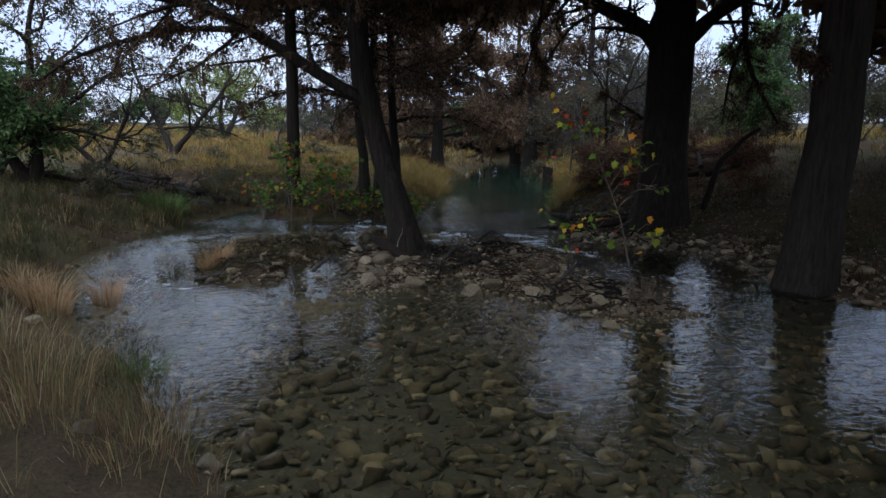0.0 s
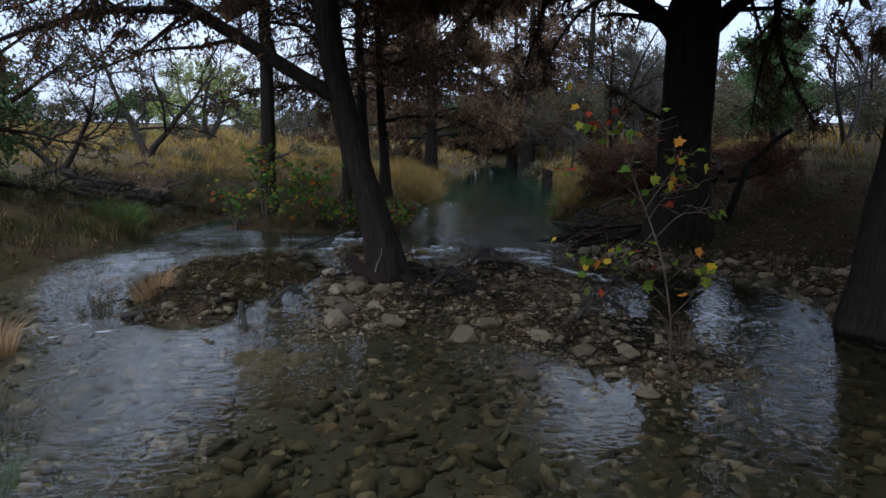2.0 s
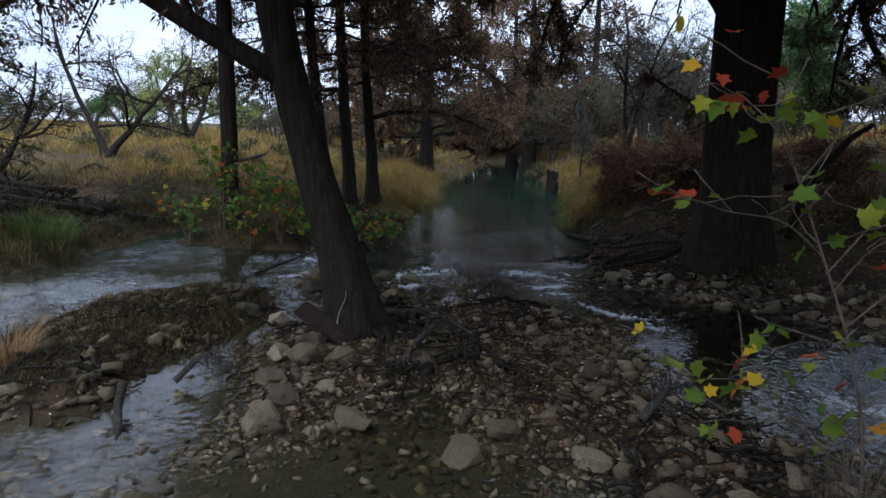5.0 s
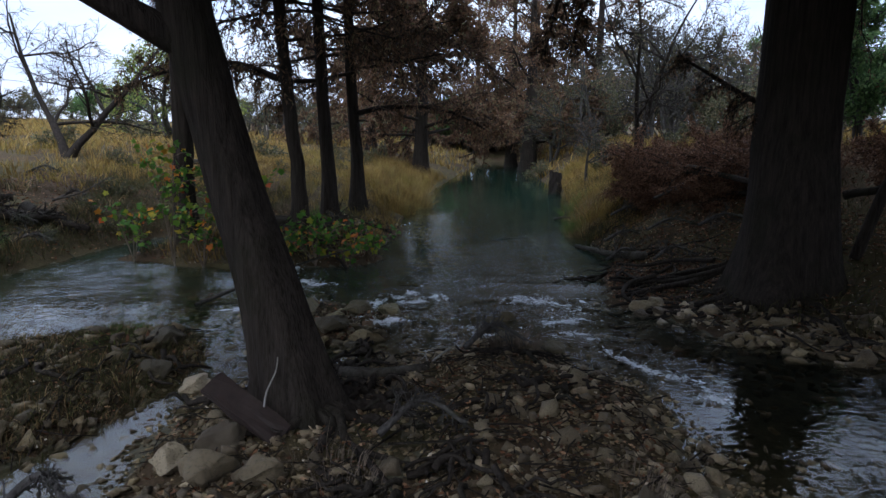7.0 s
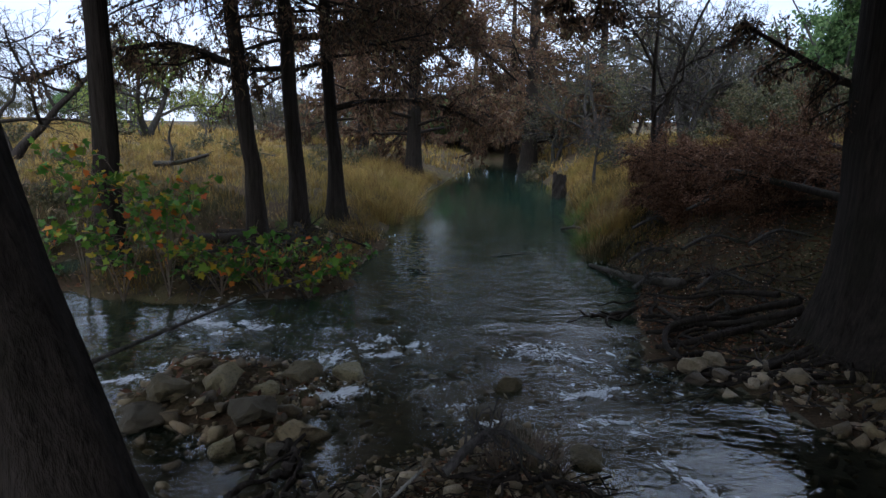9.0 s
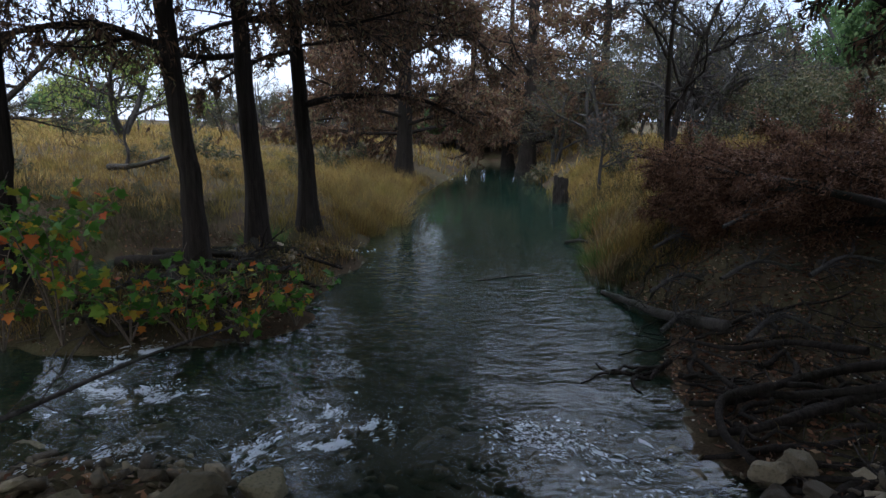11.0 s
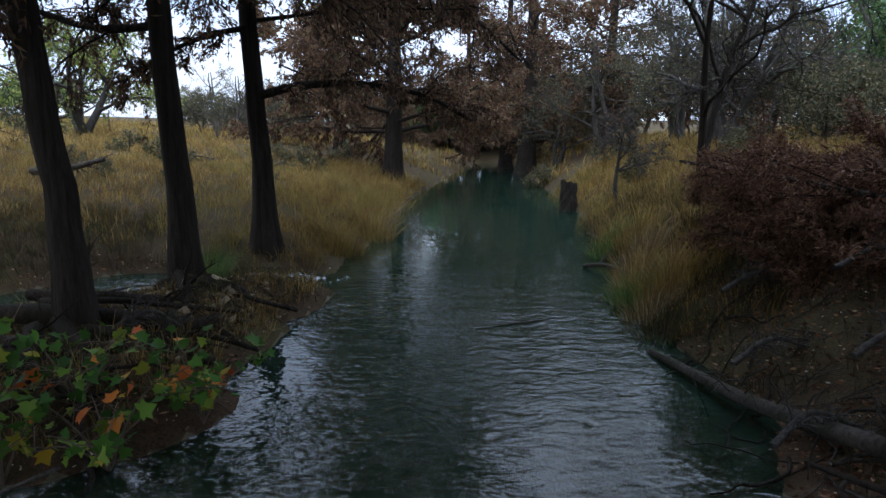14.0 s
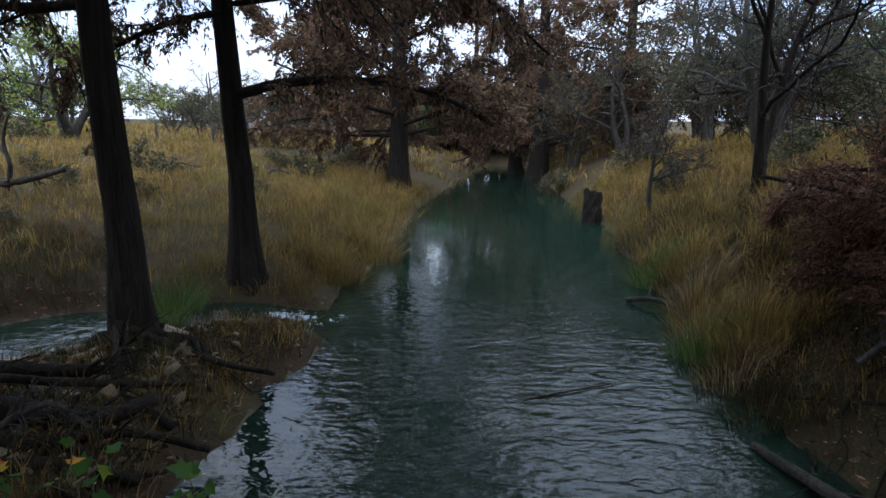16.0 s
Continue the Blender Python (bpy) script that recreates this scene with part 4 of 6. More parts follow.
pick = np.random.default_rng(60)
spots = []
for k in range(120):
    side = k % 3
    if side == 0:
        x, y = pick.uniform(-70, -10), pick.uniform(72, 130)
    elif side == 1:
        x, y = pick.uniform(12, 50), pick.uniform(46, 110)
    else:
        x, y = pick.uniform(-14, 26), pick.uniform(84, 125)
    if all((x - a) ** 2 + (y - b) ** 2 > 9 for a, b in spots) and (x > 14 + (y - 45) * 0.02 or x < -6 - max(0, 90 - y) * 0.2 or y > 94):
        spots.append((x, y))
for k, (x, y) in enumerate(spots[:58]):
    ob = src[(2, 3, 0, 1, 2, 0, 2)[k % 7] if x > -12 else (0, 2, 0, 2)[k % 4]]
    sc = pick.uniform(0.7, 1.15) * (0.78 if x < -12 else 1.0)
    copy_thing(ob, Matrix.Translation((x, y, zg(x, y))) @ Matrix.Rotation(pick.uniform(0, 6.28), 4, "Z") @ Matrix.Diagonal((sc, sc, sc, 1)))

# the thicket that closes the far end of the pool
for k in range(16):
    x, y, sc = -7 + 2.1 * k + pick.normal() * 0.8, 94 + pick.uniform(0, 9) + (4 if 3 < k < 10 else 0), pick.uniform(0.8, 1.25)
    copy_thing(src[(2, 2, 3, 1)[k % 4]], Matrix.Translation((x, y, zg(x, y))) @ Matrix.Rotation(pick.uniform(0, 6.28), 4, "Z") @ Matrix.Diagonal((sc, sc, sc * 0.9, 1)))
for x, y, sc in ((12.8, 56, 1.2), (15.5, 66, 1.4), (11.6, 88, 1.5), (4.5, 101, 1.6), (0.5, 99, 1.5), (16.5, 53, 1.2), (13.2, 73, 1.5), (2.2, 106, 1.7), (-3.5, 97, 1.4), (10.5, 60, 1.0), (18, 58, 1.5), (7.5, 104, 1.7), (-14, 70, 0.9), (-18.5, 77, 1.0), (-11, 67, 0.8)):
    copy_thing(src[0], Matrix.Translation((x, y, zg(x, y))) @ Matrix.Rotation(x * 7, 4, "Z") @ Matrix.Diagonal((sc, sc, sc, 1)))
for x, y, sc in ((-12.5, 75, 0.9), (-16.5, 73, 0.8), (-21, 79, 0.9), (-25, 82, 1.0), (-9.5, 72, 0.8)):
    copy_thing(src[2], Matrix.Translation((x, y, zg(x, y))) @ Matrix.Rotation(x * 5, 4, "Z") @ Matrix.Diagonal((sc, sc, sc, 1)))
for x, y, sc in ((16, 34, 0.6), (19, 36, 0.65), (22, 38, 0.7), (14.6, 37, 0.6), (25, 40, 0.75), (17.5, 42, 0.7), (21, 45, 0.8), (19.5, 28.5, 0.5), (23.5, 31, 0.6), (27, 35, 0.7), (30, 40, 0.8)):
    copy_thing(src[2], Matrix.Translation((x, y, zg(x, y))) @ Matrix.Rotation(x * 5, 4, "Z") @ Matrix.Diagonal((sc, sc, sc, 1)))
for k in range(10):
    x, y, sc = 0.5 + 1.5 * k, 97 + 3.5 * (k % 3), 1.15 + 0.1 * (k % 4)
    copy_thing(src[(2, 1)[k % 2]], Matrix.Translation((x, y, zg(x, y))) @ Matrix.Rotation(k * 1.3, 4, "Z") @ Matrix.Diagonal((sc, sc, sc, 1)))
# low bushes in the grass
low = limb_tree("low_shrub", (-8.4, 40.2, zg(-8.4, 40.2)), 1.5, 0.03, 2, BARK_GREY, OLIVE, 650, 0.15, "far", 1.2, "low grey-green shrub in the dry grass", "shrub", "low shrubs", 55)
for x, y, sc in ((-4.6, 47, 1.0), (-6.2, 49, 0.8), (-21, 52, 1.6), (-11.5, 44, 0.8), (-12.5, 33.5, 0.7), (-18, 39, 1.1), (-3.4, 55, 1.2), (9.6, 41, 0.9), (11.5, 37, 0.9), (11, 47, 1.3), (-23, 33, 1.2), (-10.5, 29, 0.6), (13.5, 40, 1.2), (8.8, 55, 1.3), (-26, 45, 1.3), (-8.9, 25.8, 0.5), (-10.6, 22.6, 0.45), (-12.4, 21.8, 0.55), (-7.7, 27.6, 0.4), (-10.0, 26.6, 0.5), (-13.8, 23.4, 0.6), (-11.9, 20.0, 0.45), (-9.4, 23.6, 0.4), (-9, 37, 0.5), (-6.5, 36, 0.4), (-4.5, 39, 0.5), (-8, 33, 0.4), (-10.5, 38, 0.6), (-5.5, 42.5, 0.5)):
    copy_thing(low, Matrix.Translation((x, y, zg(x, y))) @ Matrix.Rotation(x * 3, 4, "Z") @ Matrix.Diagonal((sc, sc, sc, 1)))


# ---- grasses ----
def blades(s, x, y, z, height, width, lean, lift=None):
    """Curved blades of grass, three triangles each."""
    n = len(x)
    az = rng.random(n) * 6.283 if lift is None else lift
    out = np.stack([np.cos(az), np.sin(az), np.zeros(n)], -1)
    side = np.stack([-np.sin(az + 0.6), np.cos(az + 0.6), np.zeros(n)], -1)
    b = np.stack([x, y, z - 0.03], -1)
    h, l, w = height[:, None], lean[:, None] * height[:, None], np.broadcast_to(width, n)[:, None]
    up = np.array([0, 0, 1.0])
    m = b + up * h * 0.6 + out * l * 0.3
    t = b + up * h * 0.97 + out * l
    v = np.stack([b - side * w / 2, b + side * w / 2, m + side * w * 0.4, m - side * w * 0.4, t], 1)
    i = np.arange(n)[:, None] * 5
    s.add(v, i + np.array([0, 1, 2, 3]), i + np.array([3, 2, 4]))


def tussocks(s, cx, cy, per, radius, height, width):
    """Blades in clumps round the given centres."""
    n = len(cx)
    k = n * per
    az = rng.random(k) * 6.283
    r = radius * np.sqrt(rng.random(k)) * np.repeat(0.6 + 0.8 * rng.random(n), per)
    x, y = np.repeat(cx, per) + r * np.cos(az), np.repeat(cy, per) + r * np.sin(az)
    h = height * np.repeat(0.55 + 0.75 * rng.random(n), per) * (0.5 + 0.65 * rng.random(k))
    blades(s, x, y, ground_z(x, y), h, width, 0.2 + 0.95 * rng.random(k) * (0.4 + r / radius), az + rng.normal(size=k) * 0.6)


def land(x, y, lo=0.05, hi=99):
    return (ground_z(x, y) > level(x, y) + lo) & (-inside_by(CREEK, x, y) < hi)


def field(name, label, mat, boxes, keep=None, seed=70, dry=0.12):
    global rng
    rng = np.random.default_rng(seed)
    s = Shell()
    for x0, x1, y0, y1, count, per, radius, height, width in boxes:
        x, y = rng.uniform(x0, x1, count), rng.uniform(y0, y1, count)
        ok = land(x, y, dry) & (vnoise(x, y, 0.35) > -0.28)
        if keep:
            ok &= keep(x, y)
        tussocks(s, x[ok], y[ok], per, radius, height, width)
    return tagged(new(name, s.mesh(name, (mat,))), label, "grass", kind="stuff")


field("bank_grass", "tall dry tan grass on the far bank", GRASS, [(-14, 3, 31, 56, 1700, 12, 0.24, 0.46, 0.018), (-3.4, 2.5, 32, 52, 700, 18, 0.24, 0.78, 0.016), (-40, -11, 28, 62, 2100, 11, 0.5, 0.5, 0.034), (-75, 6, 62, 110, 1500, 8, 1.1, 0.8, 0.09)], lambda x, y: x < 4.5)
field("bank_grass", "tall tan grass on the steep bank beside the pool", GRASS, [(5.4, 15, 28, 50, 2300, 12, 0.28, 0.55, 0.019), (8, 45, 48, 85, 1200, 8, 0.9, 0.7, 0.08), (14, 45, 8, 48, 700, 8, 0.7, 0.6, 0.05)], lambda x, y: x > 4.5, 71)
field("bank_weeds", "short weeds and grass, coloured darker for the shaded bank", GRASS_DARK, [(-16, -6.5, 5, 28, 2600, 11, 0.28, 0.36, 0.017), (4, 15, 8, 28, 1900, 10, 0.28, 0.26, 0.012), (-7.5, -0.5, 21, 31, 900, 12, 0.25, 0.3, 0.012), (-12, -5, 26, 33, 900, 13, 0.26, 0.32, 0.013)], None, 72)
field("near_grass", "thin brown and gold seeding grass on the near bank", GRASS_BROWN, [(-9, -1, 1, 12, 620, 10, 0.22, 0.3, 0.0065), (-9, -1, 1, 12, 170, 9, 0.12, 0.7, 0.006)], None, 77, 0.02)
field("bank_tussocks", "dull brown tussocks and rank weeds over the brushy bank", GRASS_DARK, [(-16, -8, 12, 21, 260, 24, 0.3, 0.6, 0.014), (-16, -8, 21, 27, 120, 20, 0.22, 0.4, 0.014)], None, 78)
field("bank_tussocks", "tan dead grass tufts scattered over the brushy bank", GRASS_BROWN, [(-16, -8, 13, 28, 230, 20, 0.2, 0.42, 0.012)], None, 79)
field("bank_weeds", "fresh green weeds in patches on the brushy bank", GRASS_GREEN, [(-15, -8.5, 16, 24, 90, 22, 0.3, 0.3, 0.014)], lambda x, y: vnoise(x, y, 0.4) > 0.0, 80)
field("shore_grass", "tan and green grass edging the low bank and the pool", GRASS, [(-7, -0.4, 22.5, 27.5, 360, 13, 0.22, 0.3, 0.012), (-2.2, -0.4, 27, 31.5, 160, 13, 0.22, 0.28, 0.012), (4.8, 8.5, 25, 32, 260, 13, 0.25, 0.34, 0.012)], None, 73)
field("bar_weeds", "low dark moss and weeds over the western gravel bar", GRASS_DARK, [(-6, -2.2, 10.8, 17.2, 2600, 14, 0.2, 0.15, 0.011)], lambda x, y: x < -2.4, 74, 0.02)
field("bar_weeds", "dead brown grass matted over the western gravel bar", GRASS_BROWN, [(-6, -2.2, 10.8, 17.2, 420, 14, 0.16, 0.17, 0.008)], lambda x, y: x < -2.4, 81, 0.02)
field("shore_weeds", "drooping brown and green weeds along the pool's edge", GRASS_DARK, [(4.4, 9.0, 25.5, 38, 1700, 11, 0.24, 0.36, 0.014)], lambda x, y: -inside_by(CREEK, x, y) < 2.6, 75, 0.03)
field("field_grass", "short tan grass between the tall tussocks", GRASS, [(-14, 0, 31, 46, 1300, 11, 0.3, 0.3, 0.014)], None, 76)


# ---- stones ----
def hull_template(seed, flat=0.65, pts=13):
    r = np.random.default_rng(seed)
    bm = bmesh.new()
    for _ in range(pts):
        v = r.normal(size=3)
        v = v / np.linalg.norm(v, 5) * (0.72 + 0.38 * r.random()) * (1.0, 0.72, flat)
        bm.verts.new(v)
    res = bmesh.ops.convex_hull(bm, input=bm.verts)
    bmesh.ops.delete(bm, geom=[g for g in res["geom_interior"] if isinstance(g, bmesh.types.BMVert)], context="VERTS")
    bmesh.ops.triangulate(bm, faces=bm.faces)
    bm.verts.index_update()
    v, t = np.array([x.co for x in bm.verts]), np.array([[x.index for x in f.verts] for f in bm.faces])
    bm.free()
    return v, t


HULLS = [hull_template(k, 0.45 + 0.04 * (k % 7)) for k in range(14)]
HULL_MESH = [make_mesh("stone", v, None, t, (STONE,)) for v, t in HULLS]
HULLS = [hull_template(20 + k, 0.4 + 0.05 * (k % 6), 10) for k in range(14)]


def boulder_mesh(seed, mat, rough=0.26):
    r = np.random.default_rng(seed)
    bm = bmesh.new()
    bmesh.ops.create_icosphere(bm, subdivisions=3, radius=1)
    cuts = [(unit(r.normal(size=3)), 0.5 + 0.3 * r.random()) for _ in range(13)]
    off = Vector(r.random(3) * 50)
    for v in bm.verts:
        for n, d in cuts:
            over = Vector(n).dot(v.co) - d
            if over > 0:
                v.co -= Vector(n) * over * 0.96
        v.co *= 1 + rough * noise.noise(v.co * 1.8 + off) + 0.11 * noise.noise(v.co * 5 + off) + 0.05 * noise.noise(v.co * 11 + off)
        v.co.z *= 0.7
    me = bpy.data.meshes.new("boulder")
    bm.to_mesh(me)
    bm.free()
    me.materials.append(mat)
    return me


def turned(r, size, n):
    """Random turns with sizes, as n matrices of 3 x 3."""
    a, b = r.random(n) * 6.283, r.normal(size=n) * 0.35
    ca, sa, cb, sb = np.cos(a), np.sin(a), np.cos(b), np.sin(b)
    m = np.zeros((n, 3, 3))
    m[:, 0, 0], m[:, 0, 1], m[:, 0, 2] = ca, -sa * cb, sa * sb
    m[:, 1, 0], m[:, 1, 1], m[:, 1, 2] = sa, ca * cb, -ca * sb
    m[:, 2, 1], m[:, 2, 2] = sb, cb
    return m * np.asarray(size)[:, None, None]


def gravel(name, label, mat, x, y, size, seed, sink=0.15, drowned=False):
    """Loose stones, joined: too many to count."""
    if drowned:
        size = np.minimum(size, 0.05 + 0.9 * np.maximum(0, level(x, y) - ground_z(x, y)))
    r = np.random.default_rng(seed)
    s, m, z = Shell(), turned(r, size, len(x)), ground_z(x, y)
    kind_of = r.integers(0, len(HULLS), len(x))
    for k, (v, t) in enumerate(HULLS):
        i = np.where(kind_of == k)[0]
        if len(i):
            w = np.einsum("nij,vj->nvi", m[i], v) + np.stack([x[i], y[i], z[i] + size[i] * (0.42 - sink)], -1)[:, None, :]
            s.add(w, None, (np.arange(len(i))[:, None, None] * len(v) + t[None]).reshape(-1, 3))
    return tagged(new(name, s.mesh(name, (mat,))), label, "stones", kind="stuff")


pick = np.random.default_rng(81)
bar = tagged(new("gravel_bar"), "low mid-creek bar of pale limestone cobbles", "gravel bar", kind="structure")
placed = []
while len(placed) < 300:
    x, y = pick.uniform(-2.4, 3.8), pick.uniform(9.0, 16.4)
    size = float(np.clip(pick.lognormal(-2.62, 0.42), 0.045, 0.2))
    if y > 13.0 and pick.random() < 0.2:
        continue
    if inside_by(BAR_MID, np.array(x), np.array(y)) < 0.0 or (x + 0.8) ** 2 + (y - 13.9) ** 2 < 0.5:
        continue
    if hollow(x, y) > 0.35 and pick.random() < 0.75:
        continue
    if any((x - a) ** 2 + (y - b) ** 2 < (0.75 * (size + c)) ** 2 for a, b, c in placed):
        continue
    placed.append((x, y, size))
    ob = new("stone", HULL_MESH[len(placed) % 14])
    ob.matrix_basis = Matrix.Translation((x, y, zg(x, y) + size * 0.25)) @ Euler((pick.normal() * 0.3, pick.normal() * 0.3, pick.uniform(0, 6.28))).to_matrix().to_4x4() @ Matrix.Diagonal((size, size, size, 1))
    ob.parent = bar

n = 4200
x, y = pick.uniform(-2.8, 4.2, n), pick.uniform(8.6, 17.0, n)
ok = (inside_by(BAR_MID, x, y) > -0.15) & (hollow(x, y) < 0.3 + 0.7 * pick.random(n))
gravel("loose_gravel", "loose pale gravel filling the mid-creek bar", STONE_LOOSE, x[ok], y[ok], pick.lognormal(-3.1, 0.4, n)[ok].clip(0.02, 0.12), 82)
n = 15000
x, y = pick.uniform(-3.2, 4.6, n), pick.uniform(8.2, 17.2, n)
ok = inside_by(BAR_MID, x, y) > -0.4
gravel("pebbles", "fine tan and grey pebbles between the cobbles of the bar", STONE_TAN, x[ok], y[ok], pick.lognormal(-3.75, 0.35, n)[ok].clip(0.012, 0.05), 92)
x, y = pick.uniform(-6, -2.3, 1500), pick.uniform(10.7, 17.2, 1500)
ok = (inside_by(BAR_WEST, x, y) > -0.1) & (pick.random(1500) < 0.55)
gravel("loose_gravel", "mossy cobbles on the western gravel bar", STONE_WET, x[ok], y[ok], pick.lognormal(-2.7, 0.4, 1500)[ok].clip(0.03, 0.17), 83)
x, y = pick.uniform(3.8, 8.5, 1600), pick.uniform(9.5, 18.8, 1600)
ok = (inside_by(CREEK, x, y) < 0.35) & (inside_by(CREEK, x, y) > -1.9)
gravel("loose_gravel", "pale cobbles among fallen leaves on the shaded bank", STONE_LOOSE, x[ok], y[ok], pick.lognormal(-2.7, 0.45, 1600)[ok].clip(0.03, 0.2), 84)
x, y = pick.uniform(-4.8, -1.5, 500), pick.uniform(24.5, 29.8, 500)
ok = inside_by(STRIP, x, y) > -0.3
gravel("loose_gravel", "pale stones washed among the cypress roots", STONE_LOOSE, x[ok], y[ok], pick.lognormal(-2.6, 0.45, 500)[ok].clip(0.03, 0.2), 85)
q = pick.normal(size=(230, 2)) * (0.75, 0.7) + (5.9, 16.3)
gravel("loose_gravel", "pale cobbles heaped on the leafy bank", STONE_TAN, q[:, 0], q[:, 1], pick.lognormal(-2.6, 0.4, 230).clip(0.04, 0.17), 88)
x, y = pick.uniform(-3.0, 0.6, 900), pick.uniform(16.0, 19.6, 900)
ok = inside_by(LEDGE, x, y) > -0.5
gravel("loose_gravel", "wet mossy cobbles on the riffle ledge", STONE_WET, x[ok], y[ok], pick.lognormal(-2.75, 0.45, 900)[ok].clip(0.03, 0.16), 89, 0.3)
n = 6500
x, y = pick.uniform(-8.5, 8.4, n), 0.5 + 20 * pick.random(n) ** 1.0
ok = (inside_by(CREEK, x, y) > 0.0) & (ground_z(x, y) < level(x, y) + 0.03)
gravel("bed_stones", "algae-coated stones on the shallow creek bed", STONE_WET, x[ok], y[ok], pick.lognormal(-2.55, 0.65, n)[ok].clip(0.03, 0.34), 86, 0.3, True)

n = 4200
x, y = pick.uniform(-3.6, 5.5, n), pick.uniform(4.0, 12.2, n)
ok = ground_z(x, y) < level(x, y) - 0.025
gravel("bed_stones", "tan stones under shallow water before the gravel bar", STONE_TAN, x[ok], y[ok], pick.lognormal(-2.85, 0.6, n)[ok].clip(0.03, 0.26), 87, 0.42, True)

BOULDERS = [boulder_mesh(90 + k, STONE) for k in range(7)]
DARK_ROCK = stone("mossy_ledge_rock", object_random, (0.56, 0.53, 0.36))
DARK_BOULDERS = [boulder_mesh(110 + k, DARK_ROCK, 0.25) for k in range(5)]


def rock(x, y, size, k, dark=False, lift=0.0, label=""):
    ob = new("boulder", (DARK_BOULDERS if dark else BOULDERS)[k % (5 if dark else 7)])
    ob.matrix_basis = pose(x, y, max(zg(x, y), float(level(x, y)) - size) + size * 0.28 + lift, 8 * math.sin(k), 9 * math.cos(k * 2), 57 * k) @ Matrix.Diagonal((size, size * (0.7 + 0.1 * (k % 4)), size * 0.85, 1))
    return tagged(ob, label or ("dark mossy wet boulder in the riffle" if dark else "pale weathered limestone boulder on the gravel"), "boulder", "boulders in the creek")


for k, (x, y, size) in enumerate([(-1.27, 12.66, 0.3), (-1.35, 13.2, 0.26), (-1.7, 12.9, 0.22), (-2.2, 14.7, 0.22), (-0.85, 12.6, 0.24), (-1.6, 12.2, 0.26), (-1.3, 11.7, 0.24), (-0.9, 11.9, 0.16), (-1.45, 11.2, 0.3),
                                  (-0.55, 11.2, 0.28), (0.5, 10.6, 0.26), (0.9, 10.9, 0.2), (1.6, 10.4, 0.22), (2.1, 9.9, 0.24), (2.6, 9.7, 0.18), (1.2, 9.2, 0.17),
                                  (4.28, 18.77, 0.27), (4.56, 18.84, 0.24), (4.17, 18.5, 0.2), (4.5, 18.5, 0.17), (4.75, 18.2, 0.14), (5.57, 17.15, 0.14), (5.8, 17.1, 0.19), (5.8, 17.9, 0.15), (5.4, 16.4, 0.14), (-2.0, 4.7, 0.16), (-5.9, 8.3, 0.14), (-2.9, 4.5, 0.12),
                                  (2.5, 8.6, 0.16), (3.1, 8.0, 0.14), (0.2, 8.3, 0.15), (6.4, 14.1, 0.2), (6.0, 15.0, 0.16)]):
    rock(x, y, size * 0.95, k)
for k, (x, y, size) in enumerate([(-1.95, 17.2, 0.26), (-1.2, 16.6, 0.22), (-0.6, 16.5, 0.18), (-1.1, 17.1, 0.3), (-0.8, 18.5, 0.36), (-0.3, 18.7, 0.3), (-0.5, 16.9, 0.3), (-2.1, 16.9, 0.28), (-1.6, 17.8, 0.34), (-1.1, 17.9, 0.24), (-2.7, 19.2, 0.32), (-2.2, 20.3, 0.34), (-3.3, 20.8, 0.36),
                                  (-2.6, 21.6, 0.3), (1.6, 16.8, 0.24), (1.4, 17.4, 0.22), (1.75, 18.3, 0.24), (2.2, 16.3, 0.22), (-3.0, 15.9, 0.3), (-2.75, 14.9, 0.26), (-4.4, 21.4, 0.3), (-0.1, 22.1, 0.3)]):
    rock(x, y, size, k, True, -0.02)
rock(-1.45, 21.9, 0.36, 3, True, -0.1, "low dark boulder lying in the water under the sycamores")


# ---- sycamores with lobed leaves ----
LOBES = np.array([(0, 0), (0.2, -0.06), (0.52, 0.1), (0.36, 0.3), (0.58, 0.62), (0.28, 0.62), (0, 1.0), (-0.28, 0.62), (-0.58, 0.62), (-0.36, 0.3), (-0.52, 0.1), (-0.2, -0.06)])


def lobed_leaves(s, p, size, heading, tilt=0.6):
    """Five-lobed leaves hanging from their stalks."""
    n = len(p)
    out = heading / (np.linalg.norm(heading, axis=1)[:, None] + 1e-9)
    up = unit((0, 0, 1)) + rng.normal(size=(n, 3)) * tilt
    side = np.cross(out, up)
    side /= np.linalg.norm(side, axis=1)[:, None] + 1e-9
    nor = np.cross(side, out)
    ln = len(LOBES)
    flat = np.vstack([LOBES, [(0, 0.4)]])
    fold = np.append(np.abs(LOBES[:, 0]) * 0.35 - 0.12 * LOBES[:, 1] ** 2, 0.0)
    v = p[:, None, :] + np.asarray(size)[:, None, None] * (flat[None, :, :1] * side[:, None, :] + flat[None, :, 1:] * out[:, None, :] + fold[None, :, None] * nor[:, None, :])
    t = np.array([(k, (k + 1) % ln, ln) for k in range(ln)])
    s.add(v, None, (np.arange(n)[:, None, None] * (ln + 1) + t[None]).reshape(-1, 3))


